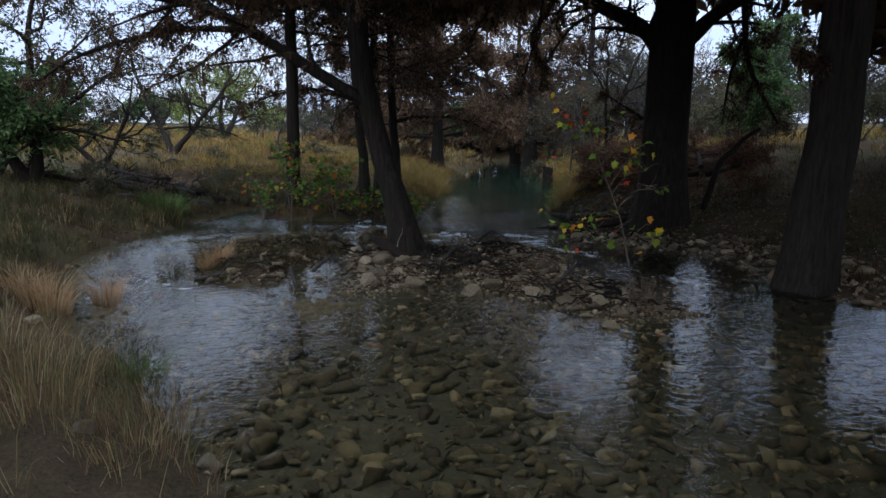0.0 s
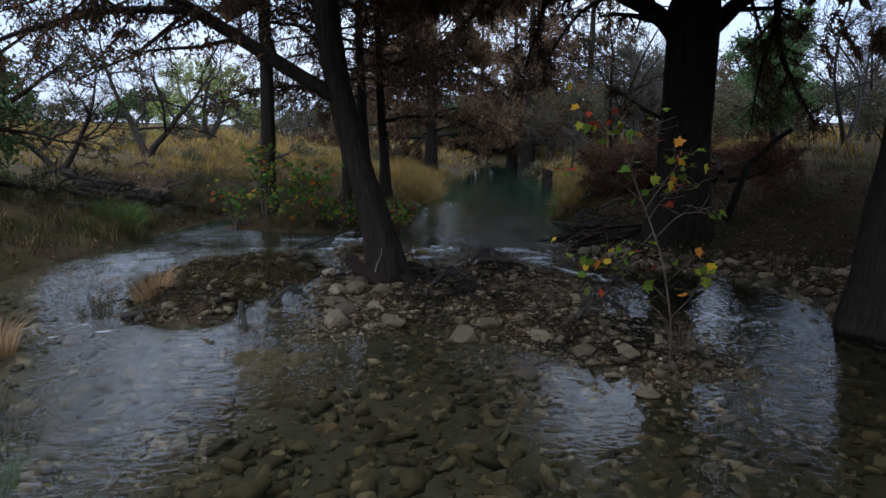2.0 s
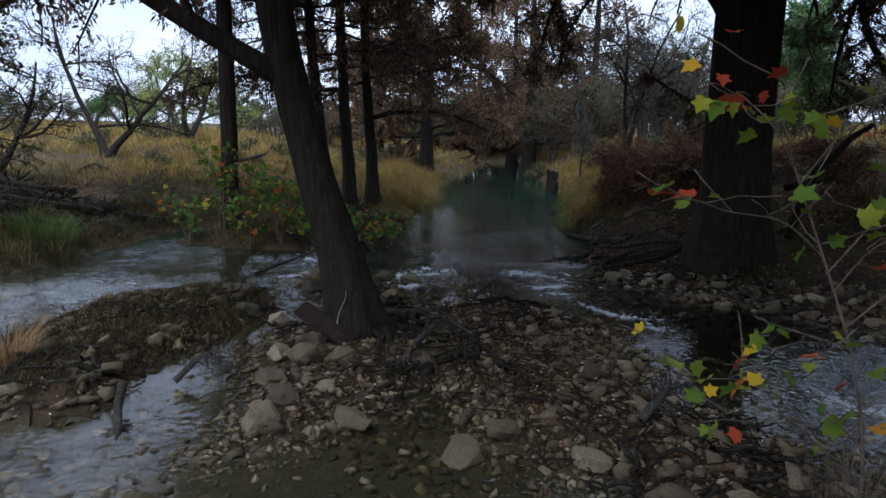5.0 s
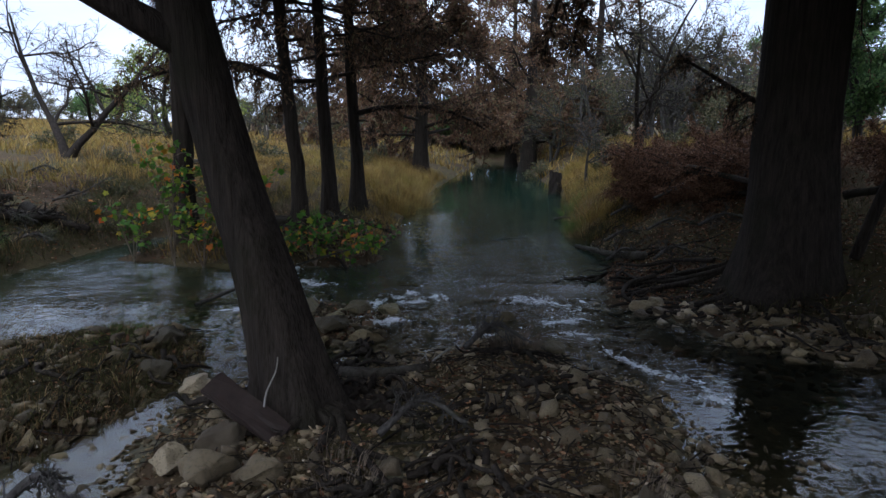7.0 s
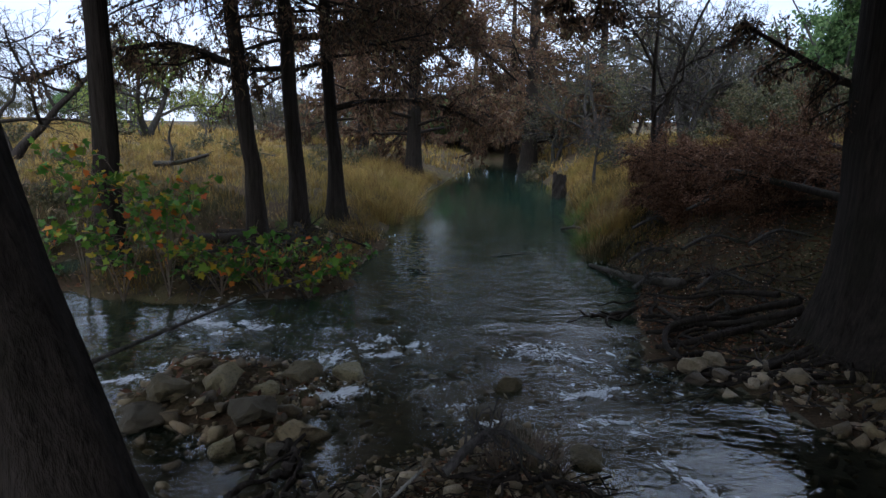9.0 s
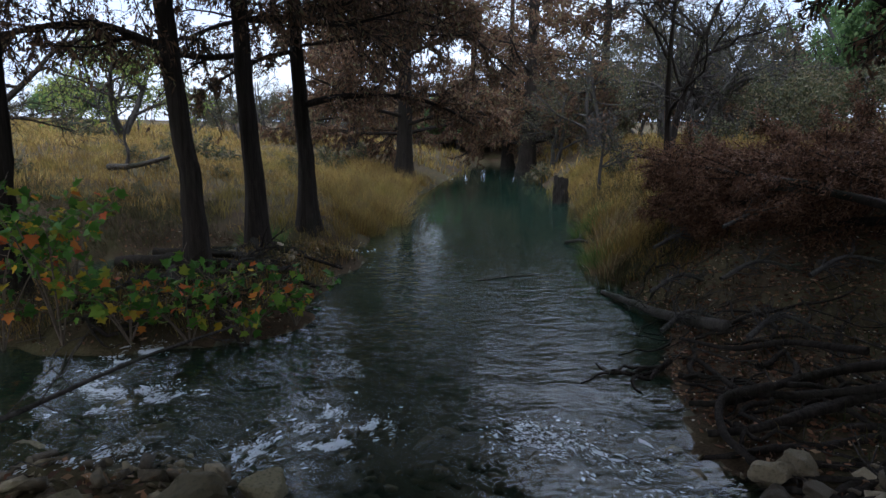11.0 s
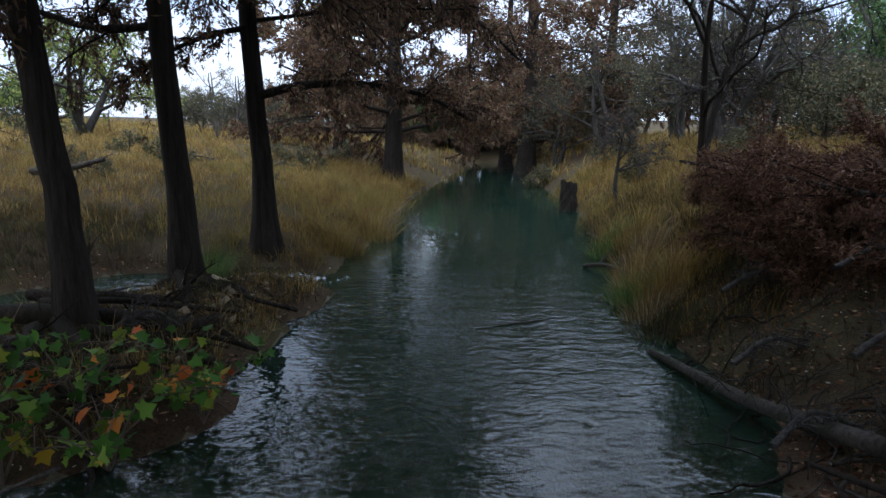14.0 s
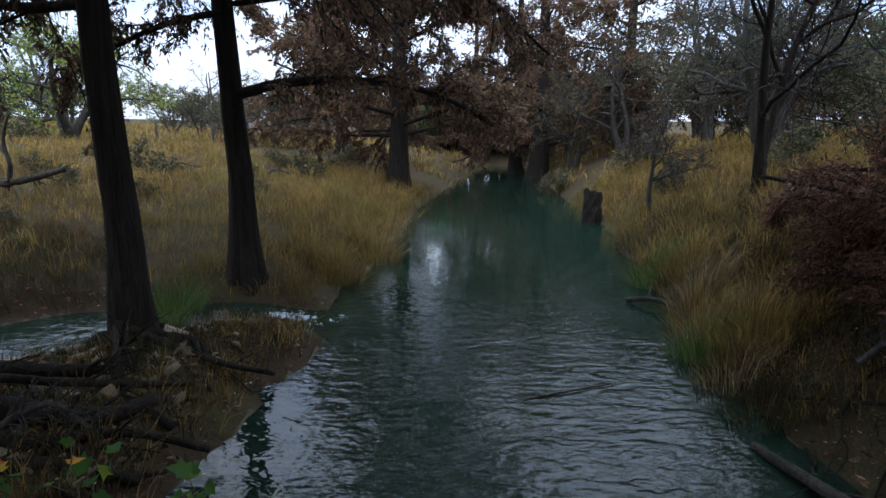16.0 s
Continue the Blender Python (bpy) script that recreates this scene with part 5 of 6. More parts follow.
def sycamore(name, place, lines, leaves, size, label, seed, category="shrub", group="sycamore shrubs", mat=None):
    """Whippy stems, given as lines from the foot, with big leaves at their twigs."""
    global rng
    rng = np.random.default_rng(seed)
    base = np.array(place, float)
    bush = holder(name, place, label, category, group)
    twigs = []
    for pl, r0 in lines:
        s = Shell()
        pts = smooth_line(np.array(pl, float) - base, 12)
        s.tube(pts, np.linspace(r0, r0 * 0.25, 12), 6)
        stem = part("stem", s.mesh("stem", (STICKS,), True), bush)
        length = np.linalg.norm(np.diff(pts, axis=0), axis=1).sum()
        for k in range(7):
            i = 3 + int(8 * (k + rng.random()) / 7)
            i = min(i, 10)
            az = k * 2.4 + rng.random()
            tw = [pts[i]]
            d = unit((math.cos(az), math.sin(az), 0.5))
            for _ in range(4):
                d = unit(d + rng.normal(size=3) * 0.2)
                tw.append(tw[-1] + d * min(length, 1.6) * 0.085 * (0.7 + 0.6 * rng.random()))
            tw = np.array(tw)
            s = Shell()
            s.tube(tw, np.linspace(r0 * 0.4, 0.004, 5), 4)
            part("twig", s.mesh("twig", (STICKS,), True), stem)
            twigs.append(tw[1:])
        twigs.append(pts[7:])
    f = Shell()
    p, d = scatter_on(twigs, leaves)
    head = d * 0.5 + rng.normal(size=p.shape) * 0.7 + np.array([0, 0, -0.35])
    lobed_leaves(f, p + rng.normal(size=p.shape) * 0.05, size * (0.55 + 0.65 * rng.random(leaves)), head)
    part("foliage", f.mesh("foliage", (mat or SYCAMORE,)), bush, "lobed green, yellow and orange leaves", "stuff")
    return bush


z = zg(2.95, 9.15)
sycamore("sycamore_sapling", (2.95, 9.15, z), [
    ([(2.95, 9.15, z), (2.85, 8.95, 1.15), (2.68, 8.9, 1.9), (2.45, 8.9, 2.48), (2.25, 8.9, 2.95), (2.13, 8.9, 3.3), (2.2, 8.85, 3.6)], 0.013),
    ([(2.42, 8.9, 2.55), (2.15, 8.85, 2.75), (1.8, 8.75, 2.82), (1.5, 8.7, 2.92)], 0.007), ([(2.45, 8.9, 2.45), (2.6, 8.8, 2.75), (2.72, 8.75, 2.95), (2.85, 8.7, 3.12)], 0.007),
    ([(2.6, 8.9, 2.15), (2.8, 8.8, 2.4), (3.0, 8.7, 2.45), (3.15, 8.6, 2.4)], 0.007), ([(2.5, 8.9, 2.35), (2.65, 8.85, 2.6), (2.85, 8.8, 2.72), (3.0, 8.75, 2.75)], 0.006),
    ([(2.85, 8.95, 1.2), (3.0, 8.85, 1.45), (3.1, 8.8, 1.65), (3.2, 8.8, 1.72)], 0.007), ([(2.8, 8.95, 1.4), (2.4, 8.85, 1.75), (1.95, 8.75, 1.9), (1.55, 8.7, 1.92)], 0.007),
    ([(2.87, 9.0, 1.1), (2.5, 8.9, 1.45), (2.15, 8.85, 1.7), (1.85, 8.8, 1.66)], 0.007), ([(2.2, 8.9, 3.05), (2.05, 8.85, 3.25), (1.9, 8.9, 3.4), (1.8, 8.9, 3.42)], 0.006), ([(2.25, 8.9, 2.95), (2.4, 8.85, 3.2), (2.5, 8.8, 3.3), (2.55, 8.8, 3.45)], 0.006)],
    105, 0.115, "young sycamore sapling with yellow, orange and green leaves on the bar", 121, "sapling", mat=SYCAMORE_YOUNG)
for k, (x, y, h, n, wide) in enumerate([(-5.7, 22.4, 2.7, 210, 0.7), (-4.9, 22.1, 1.5, 190, 0.9), (-4.0, 22.0, 2.0, 220, 0.8), (-3.1, 22.1, 1.0, 190, 0.9), (-2.3, 22.2, 0.9, 170, 0.9), (-1.6, 22.6, 0.8, 150, 0.9),
                                        (-4.4, 23.0, 1.9, 170, 0.8), (-6.9, 22.9, 1.4, 120, 0.7), (-1.1, 23.6, 0.75, 120, 0.8), (-2.2, 23.2, 0.8, 120, 0.8)] ):
    z = zg(x, y)
    pick = np.random.default_rng(130 + k)
    lines = []
    for j in range(5):
        a = j * 1.26 + pick.random()
        e = wide * (0.5 + 0.6 * pick.random())
        hh = h * (0.65 + 0.45 * pick.random())
        lines.append(([(x, y, z), (x + 0.25 * e * math.cos(a), y + 0.25 * e * math.sin(a), z + 0.45 * hh), (x + 0.6 * e * math.cos(a), y + 0.6 * e * math.sin(a), z + 0.85 * hh), (x + e * math.cos(a), y + e * math.sin(a), z + hh)], 0.016))
    sycamore("sycamore_shrub", (x, y, z), lines, int(n * (0.4 if k in (4, 5, 9, 10) else 0.75)), 0.155, "bushy sycamore regrowth with green and orange leaves at the water's edge", 140 + k)


# ---- fallen and dead wood ----
def timber(name, line, r0, r1, mat, label, category="log", twigs=0, foliage=0, leaf=0.12, leaf_mat=None, seed=1, sides=10):
    global rng
    rng = np.random.default_rng(seed)
    line = np.array(line, float)
    base = line[0]
    ob = holder(name, base, label, category)
    s = Shell()
    p = smooth_line(line - base, 16)
    s.tube(p, np.linspace(r0, r1, 16), sides, 0.07)
    part("trunk", s.mesh("trunk", (mat,), True), ob)
    length = np.linalg.norm(np.diff(p, axis=0), axis=1).sum()
    if twigs:
        t = Shell()
        for _ in range(twigs):
            sub_branches(t, p, length * 0.5, r0 * 0.7, 0, "matted" if foliage else "dead", 0.15)
        part("branchwork", t.mesh("branchwork", (mat,), True), ob, "", "stuff")
        if foliage:
            f = Shell()
            sprays(f, t.twigs, foliage, leaf, leaf * 0.28, 0.3, 0.9, 0.06)
            part("foliage", f.mesh("foliage", (leaf_mat,)), ob, "matted red-brown dead needles", "stuff")
    return ob


for k, line in enumerate([[(8.6, 21.5, 1.9), (8.0, 23.5, 2.2), (7.3, 26.5, 2.45), (6.3, 29.0, 2.7)], [(8.8, 21.8, 2.1), (8.8, 24.5, 2.5), (8.4, 27.5, 2.8), (7.6, 29.5, 2.8)],
                          [(9.2, 21.6, 2.2), (10.0, 24.0, 2.7), (10.2, 26.5, 3.1), (9.6, 28.5, 3.1)], 
                          [(9.0, 20.6, 2.0), (9.6, 19.8, 2.3), (10.5, 21.0, 2.7), (11.2, 23.0, 3.1)],
                          [(9.5, 24.0, 2.4), (8.6, 26.0, 2.4), (7.6, 27.3, 2.2), (6.8, 27.8, 1.9)], [(9.8, 25.5, 2.8), (8.9, 27.5, 2.7), (8.1, 29.2, 2.5), (7.3, 30.2, 2.3)],
                          [(8.8, 23.5, 2.3), (7.8, 25.2, 2.0), (7.0, 26.4, 1.7), (6.5, 27.6, 1.5)], [(9.5, 22.5, 1.9), (8.2, 24.2, 1.7), (7.2, 25.4, 1.5), (6.4, 26.4, 1.2)], [(10.0, 24.8, 2.6), (9.0, 26.4, 2.3), (8.0, 27.6, 2.0), (7.2, 28.8, 1.8)]]):
    timber("fallen_branch", line, 0.09, 0.03, BARK, "collapsed cypress branch thick with red-brown dead needles on the bank", "branch", 3, 14000, 0.095, RUST_RED, 160 + k)
timber("fallen_log", [(7.3, 24.6, 2.35), (8.1, 24.2, 2.25), (9.2, 23.7, 2.2)], 0.13, 0.11, DRIFT, "reddish fallen log lying on the bank", "log", seed=170)
timber("shore_log", [(4.7, 25.8, 0.02), (4.9, 24.6, 0.12), (5.1, 23.6, 0.2), (5.5, 22.2, 0.42)], 0.05, 0.1, DRIFT, "bare grey log lying along the pool's edge", "log", 2, seed=171)
timber("drift_log", [(-4.9, 11.5, 0.45), (-4.2, 11.85, 0.52), (-3.5, 12.15, 0.55)], 0.045, 0.06, DRIFT, "dark waterlogged driftwood log edging the gravel bar", "log", 2, seed=172)
timber("drift_stub", [(-3.05, 11.75, 0.62), (-2.9, 11.35, 0.52), (-2.72, 10.95, 0.3)], 0.05, 0.035, DRIFT, "short forked driftwood stub dipping into the water", "branch", 1, seed=195)
timber("bleached_stick", [(0.05, 14.75, 0.36), (0.3, 15.0, 0.38), (0.45, 15.4, 0.4), (0.72, 15.8, 0.46)], 0.024, 0.012, BLEACHED, "bright bleached forked stick on the bar", "stick", 1, seed=173)
timber("dark_log", [(-0.6, 15.0, 0.42), (-0.05, 14.95, 0.44), (0.35, 15.15, 0.42), (0.6, 15.5, 0.34)], 0.1, 0.06, DRIFT, "dark wet log below the leaning cypress", "log", seed=174)
bm = bmesh.new()
bmesh.ops.create_cube(bm, size=1)
bmesh.ops.subdivide_edges(bm, edges=bm.edges, cuts=4, use_grid_fill=True)
for v in bm.verts:
    v.co = Vector((v.co.x * 0.24, v.co.y * 0.08, v.co.z * 0.85)) + noise.noise_vector(v.co * 3.0) * 0.02
me = bpy.data.meshes.new("bark_slab")
bm.to_mesh(me)
bm.free()
me.materials.append(plain("red_brown_wood", (0.024, 0.015, 0.012)))
slab = tagged(new("bark_slab", me), "broken red-brown slab leaning on the cypress foot", "slab")
along = Vector((-0.66, 0.24, 0.4)).normalized()
flat = along.cross(Vector((0.35, -0.5, 0.8))).normalized()
slab.matrix_basis = Matrix.Translation((-1.2, 13.42, 0.74)) @ Matrix((flat, along.cross(flat), along)).transposed().to_4x4()
timber("bleached_stick", [(-1.05, 13.44, 0.7), (-1.02, 13.47, 0.88), (-0.94, 13.52, 1.06), (-0.93, 13.58, 1.18)], 0.01, 0.004, BLEACHED, "pale split root standing at the cypress foot", "stick", seed=179)
timber("drift_branch", [(-3.6, 18.3, 0.35), (-2.9, 19.4, 0.5), (-2.2, 20.6, 0.62), (-1.4, 21.6, 0.7)], 0.035, 0.015, DRIFT, "thin drift branch lying over the riffle", "branch", 1, seed=176)
timber("pool_stick", [(2.2, 27.0, -0.02), (2.9, 27.2, 0.02), (3.7, 27.5, 0.02)], 0.02, 0.012, DRIFT, "thin stick floating in the pool", "stick", seed=177)
timber("pale_root", [(5.2, 31.6, 0.05), (5.6, 31.2, 0.16), (5.9, 30.6, 0.1), (5.7, 30.0, 0.02)], 0.06, 0.03, DRIFT, "pale root at the pool's edge", "root", 1, seed=178)
for k, line in enumerate([[(-13.5, 25, 2.0), (-11.8, 24.4, 1.7), (-10.0, 24.2, 1.5)], [(-12.5, 23.6, 1.8), (-11.0, 24.0, 1.7), (-9.6, 24.8, 1.9)], [(-11.2, 25.6, 1.9), (-10.2, 24.8, 1.6), (-8.9, 24.6, 1.5)],
                          [(-16, 23.0, 2.0), (-14.5, 22.0, 1.8), (-13, 21.6, 1.6)], [(-14.6, 26.2, 0), (-13.2, 25.6, 0), (-11.6, 25.6, 0)], [(-12.2, 24.9, 0), (-11.0, 24.7, 0), (-9.8, 24.9, 0)],
                          [(-13.4, 22.4, 0), (-12.2, 22.6, 0), (-11.0, 22.2, 0)], [(-11.6, 21.2, 0), (-10.8, 21.6, 0), (-9.8, 21.8, 0)], [(-10.6, 23.2, 1.4), (-10.0, 22.6, 1.3), (-9.6, 22.2, 1.0)]]):
    line = [(x, y, zg(x, y) + 0.12 + 0.1 * j) for j, (x, y, _) in enumerate(line)]
    timber("brush_log", line, 0.16, 0.07, BARK, "dark tangled flood wreck on the grassy bank", "log", 3, seed=180 + k)
timber("pale_branch", [(-10.0, 24.9, 1.5), (-9.3, 25.1, 1.7), (-8.6, 25.3, 2.1)], 0.035, 0.015, DRIFT, "pale dead branch propped on the wreckage", "branch", 1, seed=186)
timber("leaning_snag", [(8.3, 19.1, zg(8.3, 19.1)), (8.7, 19.0, 2.45), (9.05, 19.0, 2.8), (9.4, 19.0, 3.2), (9.85, 19.0, 3.5)], 0.1, 0.06, BARK, "dark broken limb leaning out of the bank", "snag", seed=189)
timber("snag", [(-9.7, 35.6, 2.0), (-9.5, 35.5, 2.6), (-9.6, 35.5, 3.2), (-9.3, 35.4, 3.9)], 0.07, 0.03, BARK_GREY, "crooked dead snag standing in the grass", "snag", 1, seed=187)
timber("fallen_log", [(-10.2, 35.4, 2.15), (-9.2, 35.2, 2.2), (-8.0, 35.3, 2.5)], 0.12, 0.07, DRIFT, "grey fallen log in the dry grass", "log", 2, seed=188)
for k, (x, y, r) in enumerate([(-7.9, 41.5, 0.9), (-5.0, 44, 0.6), (-13.5, 30, 0.6), (-11, 27.5, 0.5), (0.4, 13.4, 0.4), (1.3, 15.7, 0.4), (2.6, 10.9, 0.4), (-2.4, 12.2, 0.3), (5.2, 22.6, 0.5), (5.7, 24.2, 0.6), (6.6, 23.3, 0.7), (7.3, 24.6, 0.8), (6.4, 25.8, 0.7), (6.0, 21.6, 0.5), (7.6, 22.6, 0.7), (-12.6, 24.2, 0.9), (-10.6, 23.9, 0.8), (-14.2, 24.8, 0.9), (-9.4, 22.9, 0.6), (-2.3, 24.9, 0.5), (-3.6, 23.6, 0.6)]):
    timber("brush_pile", [(x - r, y, zg(x, y) + 0.1), (x, y + 0.2, zg(x, y) + 0.35), (x + r, y, zg(x, y) + 0.2)], 0.04, 0.02, BARK_GREY, "grey twiggy brush heap on the ground", "brush", 5, seed=190 + k)
for k, (line, r) in enumerate([([(-4.9, 25.4, 0.75), (-3.9, 25.3, 0.8), (-3.0, 25.35, 0.75), (-2.1, 25.4, 0.6), (-1.75, 26.2, 0.45)], 0.16), ([(-4.6, 26.3, 0.8), (-3.5, 26.2, 0.8), (-2.6, 26.5, 0.65), (-1.9, 27.2, 0.45)], 0.1),
                               ([(-3.4, 25.0, 0.8), (-2.8, 24.5, 0.6), (-2.0, 24.7, 0.5), (-1.4, 24.9, 0.25)], 0.12), ([(-3.0, 27.8, 0.8), (-2.6, 27.0, 0.7), (-2.2, 26.2, 0.55), (-1.5, 25.8, 0.3)], 0.1),
                               ([(-3.6, 24.8, 0.75), (-3.2, 24.0, 0.6), (-2.5, 23.6, 0.4), (-1.9, 23.3, 0.2)], 0.12), ([(-4.2, 25.9, 0.8), (-3.2, 25.8, 0.85), (-2.4, 25.9, 0.75), (-1.6, 26.7, 0.4)], 0.06),
                               ([(-3.3, 25.0, 0.75), (-2.4, 24.9, 0.62), (-1.7, 25.3, 0.5), (-1.0, 25.5, 0.2)], 0.07), ([(-4.0, 24.6, 0.7), (-3.3, 24.4, 0.66), (-2.3, 24.2, 0.5), (-1.3, 24.4, 0.25)], 0.08),
                               ([(-2.8, 27.7, 0.75), (-2.0, 27.4, 0.55), (-1.4, 27.3, 0.4), (-0.9, 27.6, 0.15)], 0.06)]):
    timber("exposed_root", line, r, r * 0.5, BARK, "dark exposed cypress root snaking over the bank", "root", 1, seed=200 + k)
for k, (line, r) in enumerate([([(6.0, 19.6), (5.4, 20.0), (4.87, 20.3), (4.79, 20.74), (4.8, 21.6), (4.54, 22.14)], 0.07), ([(6.2, 19.6), (5.67, 19.78), (4.97, 19.57), (4.49, 19.47), (4.05, 19.6)], 0.1),
                               ([(6.5, 20.2), (6.2, 20.5), (5.42, 20.45), (4.6, 20.2), (4.2, 20.4)], 0.09), ([(5.0, 20.1), (4.5, 20.2), (4.15, 19.5), (4.19, 19.02), (4.35, 18.85)], 0.075), ([(6.4, 20.6), (5.9, 21.4), (5.3, 21.6), (4.9, 22.4)], 0.065)]):
    line = [(x, y, max(zg(x, y), float(level(x, y))) + (0.3, 0.16, 0.13, 0.1, 0.06, -0.02)[j]) for j, (x, y) in enumerate(line)]
    timber("exposed_root", line, r * 0.75, r * 0.35, BARK, "thick smooth cypress root running out to the pool", "root", seed=215 + k)

# a broken stump standing in the pool
bm = bmesh.new()
rings = []
pick = np.random.default_rng(210)
for k in range(9):
    r = 0.4 * (1 + 0.35 * math.exp(-k * 0.8)) - 0.008 * k
    rings.append([bm.verts.new((r * math.cos(a) * (1 + 0.08 * pick.normal()), r * math.sin(a) * (1 + 0.08 * pick.normal()), -0.6 + 0.22 * k + (0.25 * pick.random() if k == 8 else 0))) for a in np.arange(16) * 2 * math.pi / 16])
inner = [bm.verts.new((v.co.x * 0.6, v.co.y * 0.6, v.co.z - 0.35)) for v in rings[-1]]
for a, b in zip(rings + [], rings[1:] + [inner]):
    for i in range(16):
        bm.faces.new((a[i], a[(i + 1) % 16], b[(i + 1) % 16], b[i]))
bm.faces.new(inner)
me = bpy.data.meshes.new("stump")
bm.to_mesh(me)
bm.free()
me.materials.append(BARK)
stump = tagged(new("tree_stump", me), "broken hollow stump standing at the pool's edge", "stump")
stump.location = (7.45, 43.0, 0.0)


# ---- tussocks that stand alone ----
def clump(name, x, y, radius, height, count, mat, label, seed, width=0.009, lean=1.0):
    global rng
    rng = np.random.default_rng(seed)
    s = Shell()
    az = rng.random(count) * 6.283
    r = radius * np.sqrt(rng.random(count))
    px, py = r * np.cos(az), r * np.sin(az)
    blades(s, px, py, ground_z(px + x, py + y) - zg(x, y), height * (0.5 + 0.6 * rng.random(count)), width, lean * (0.1 + 0.55 * r / radius + 0.2 * rng.random(count)), az + rng.normal(size=count) * 0.4)
    ob = new(name, s.mesh(name, (mat,)))
    ob.location = (x, y, max(zg(x, y), float(level(x, y)) - 0.05))
    return tagged(ob, label, "grass", "grass clumps by the creek")


for k, (x, y, r, h, n, mat, label) in enumerate([
        (-6.3, 9.2, 0.32, 0.75, 420, REED, "dry tan reed clump at the water's edge"), (-5.85, 10.1, 0.2, 0.6, 240, REED, "dry tan reed clump at the water's edge"), (-6.9, 9.6, 0.3, 0.5, 200, REED, "dry tan reed clump at the water's edge"),
        (-4.9, 12.6, 0.28, 0.55, 340, REED, "brown reed clump on the gravel bar"), (-5.3, 13.2, 0.25, 0.6, 160, GRASS_DARK, "thin weeds on the gravel bar"), (-5.5, 11.9, 0.25, 0.55, 120, GRASS_DARK, "thin weeds in the shallows"),
        (-3.9, 5.3, 0.55, 0.75, 260, GRASS_BROWN, "tall seeding grass clump on the near bank"), (-4.8, 5.9, 0.5, 0.65, 200, GRASS_BROWN, "tall seeding grass clump on the near bank"), (-3.3, 4.6, 0.45, 0.6, 190, GRASS_BROWN, "tall seeding grass clump on the near bank"),
        (-3.6, 6.7, 0.3, 0.4, 160, GRASS_GREEN, "short green grass clump in the shallows"), (-2.75, 5.4, 0.4, 0.45, 170, GRASS_BROWN, "brown grass clump on the near bank"), (-2.5, 4.4, 0.35, 0.4, 130, GRASS_BROWN, "brown grass clump on the near bank"),
        (-9.9, 21.2, 0.7, 0.75, 700, GRASS_GREEN, "lush green grass clump overhanging the creek"), (-9.2, 20.4, 0.5, 0.4, 260, GRASS_DARK, "dull green weeds by the water"), (-11, 19.6, 0.6, 0.45, 300, GRASS_DARK, "dull green weeds by the water"),
        (-3.5, 30.4, 0.6, 0.6, 500, GRASS_GREEN, "bright green weeds beside the back channel"), (-3.2, 29.4, 0.4, 0.45, 240, GRASS_GREEN, "bright green weeds beside the back channel"), (5.9, 28.2, 0.5, 0.9, 420, GRASS, "yellow-green grass leaning over the pool"),
        (6.3, 33.0, 0.5, 0.8, 360, GRASS_GREEN, "yellow-green grass leaning over the pool"), (-3.8, 16.2, 0.6, 0.14, 500, GRASS_GREEN, "low mossy turf on the gravel bar"), (-0.9, 33.4, 0.5, 0.95, 460, GRASS, "tall tan grass leaning over the pool"),
        (-0.3, 35.8, 0.6, 1.0, 460, GRASS, "tall tan grass leaning over the pool"), (-4.0, 7.5, 0.4, 0.3, 150, GRASS_DARK, "short dull weeds in the shallows"), (-4.6, 8.1, 0.4, 0.3, 150, GRASS_DARK, "short dull weeds in the shallows"), (-3.5, 6.2, 0.35, 0.35, 130, GRASS_DARK, "short dull weeds in the shallows"), (-2.9, 6.0, 0.3, 0.25, 90, GRASS_DARK, "short dull weeds in the shallows"),
        (5.36, 28.5, 0.4, 0.7, 380, GRASS_GREEN, "bright yellow-green weeds hanging over the pool"), (5.7, 29.2, 0.45, 0.7, 380, GRASS_BROWN, "dry brown grass hanging over the pool"), (6.0, 30.0, 0.5, 0.7, 380, GRASS, "dry tan grass hanging over the pool"), (5.3, 27.5, 0.45, 0.6, 340, GRASS_BROWN, "dry brown grass hanging over the pool"),
        (6.3, 30.9, 0.5, 0.8, 380, GRASS_BROWN, "dry brown grass hanging over the pool"), (6.4, 29.0, 0.5, 0.6, 340, GRASS_BROWN, "dry brown grass hanging over the pool"), (5.2, 26.5, 0.4, 0.5, 300, GRASS_DARK, "dull brown weeds hanging over the pool"), (6.1, 27.8, 0.5, 0.6, 340, GRASS, "dry tan grass on the steep bank"), (6.7, 32.2, 0.5, 0.8, 360, GRASS, "dry tan grass hanging over the pool"),
        (3.4, 9.8, 0.35, 0.6, 120, STICKS, "dead brown stalks round the sapling"), (-0.3, 12.6, 0.4, 0.3, 160, STICKS, "matted dead twigs caught on the bar"),
        (1.6, 16.2, 0.4, 0.35, 200, STICKS, "matted dead twigs caught on the bar"), (2.0, 12.3, 0.35, 0.25, 130, STICKS, "matted dead twigs caught on the bar")]):
    clump("grass_clump" if mat is not STICKS else "dead_brush", x, y, r, h, n, mat, label, 220 + k, 0.007 if y < 15 else 0.014)


# ---- leaf litter, twigs and moss ----
def litter(name, label, x, y, size, seed, mat=LITTER):
    global rng
    rng = np.random.default_rng(seed)
    s = Shell()
    n = len(x)
    p = np.stack([x, y, ground_z(x, y) + 0.015 + 0.03 * rng.random(n)], -1)
    diamonds(s, p, rng.normal(size=(n, 3)) * (1, 1, 0.25), size * (0.5 + rng.random(n)), size * 0.5)
    return tagged(new(name, s.mesh(name, (mat,))), label, "leaves", kind="stuff")


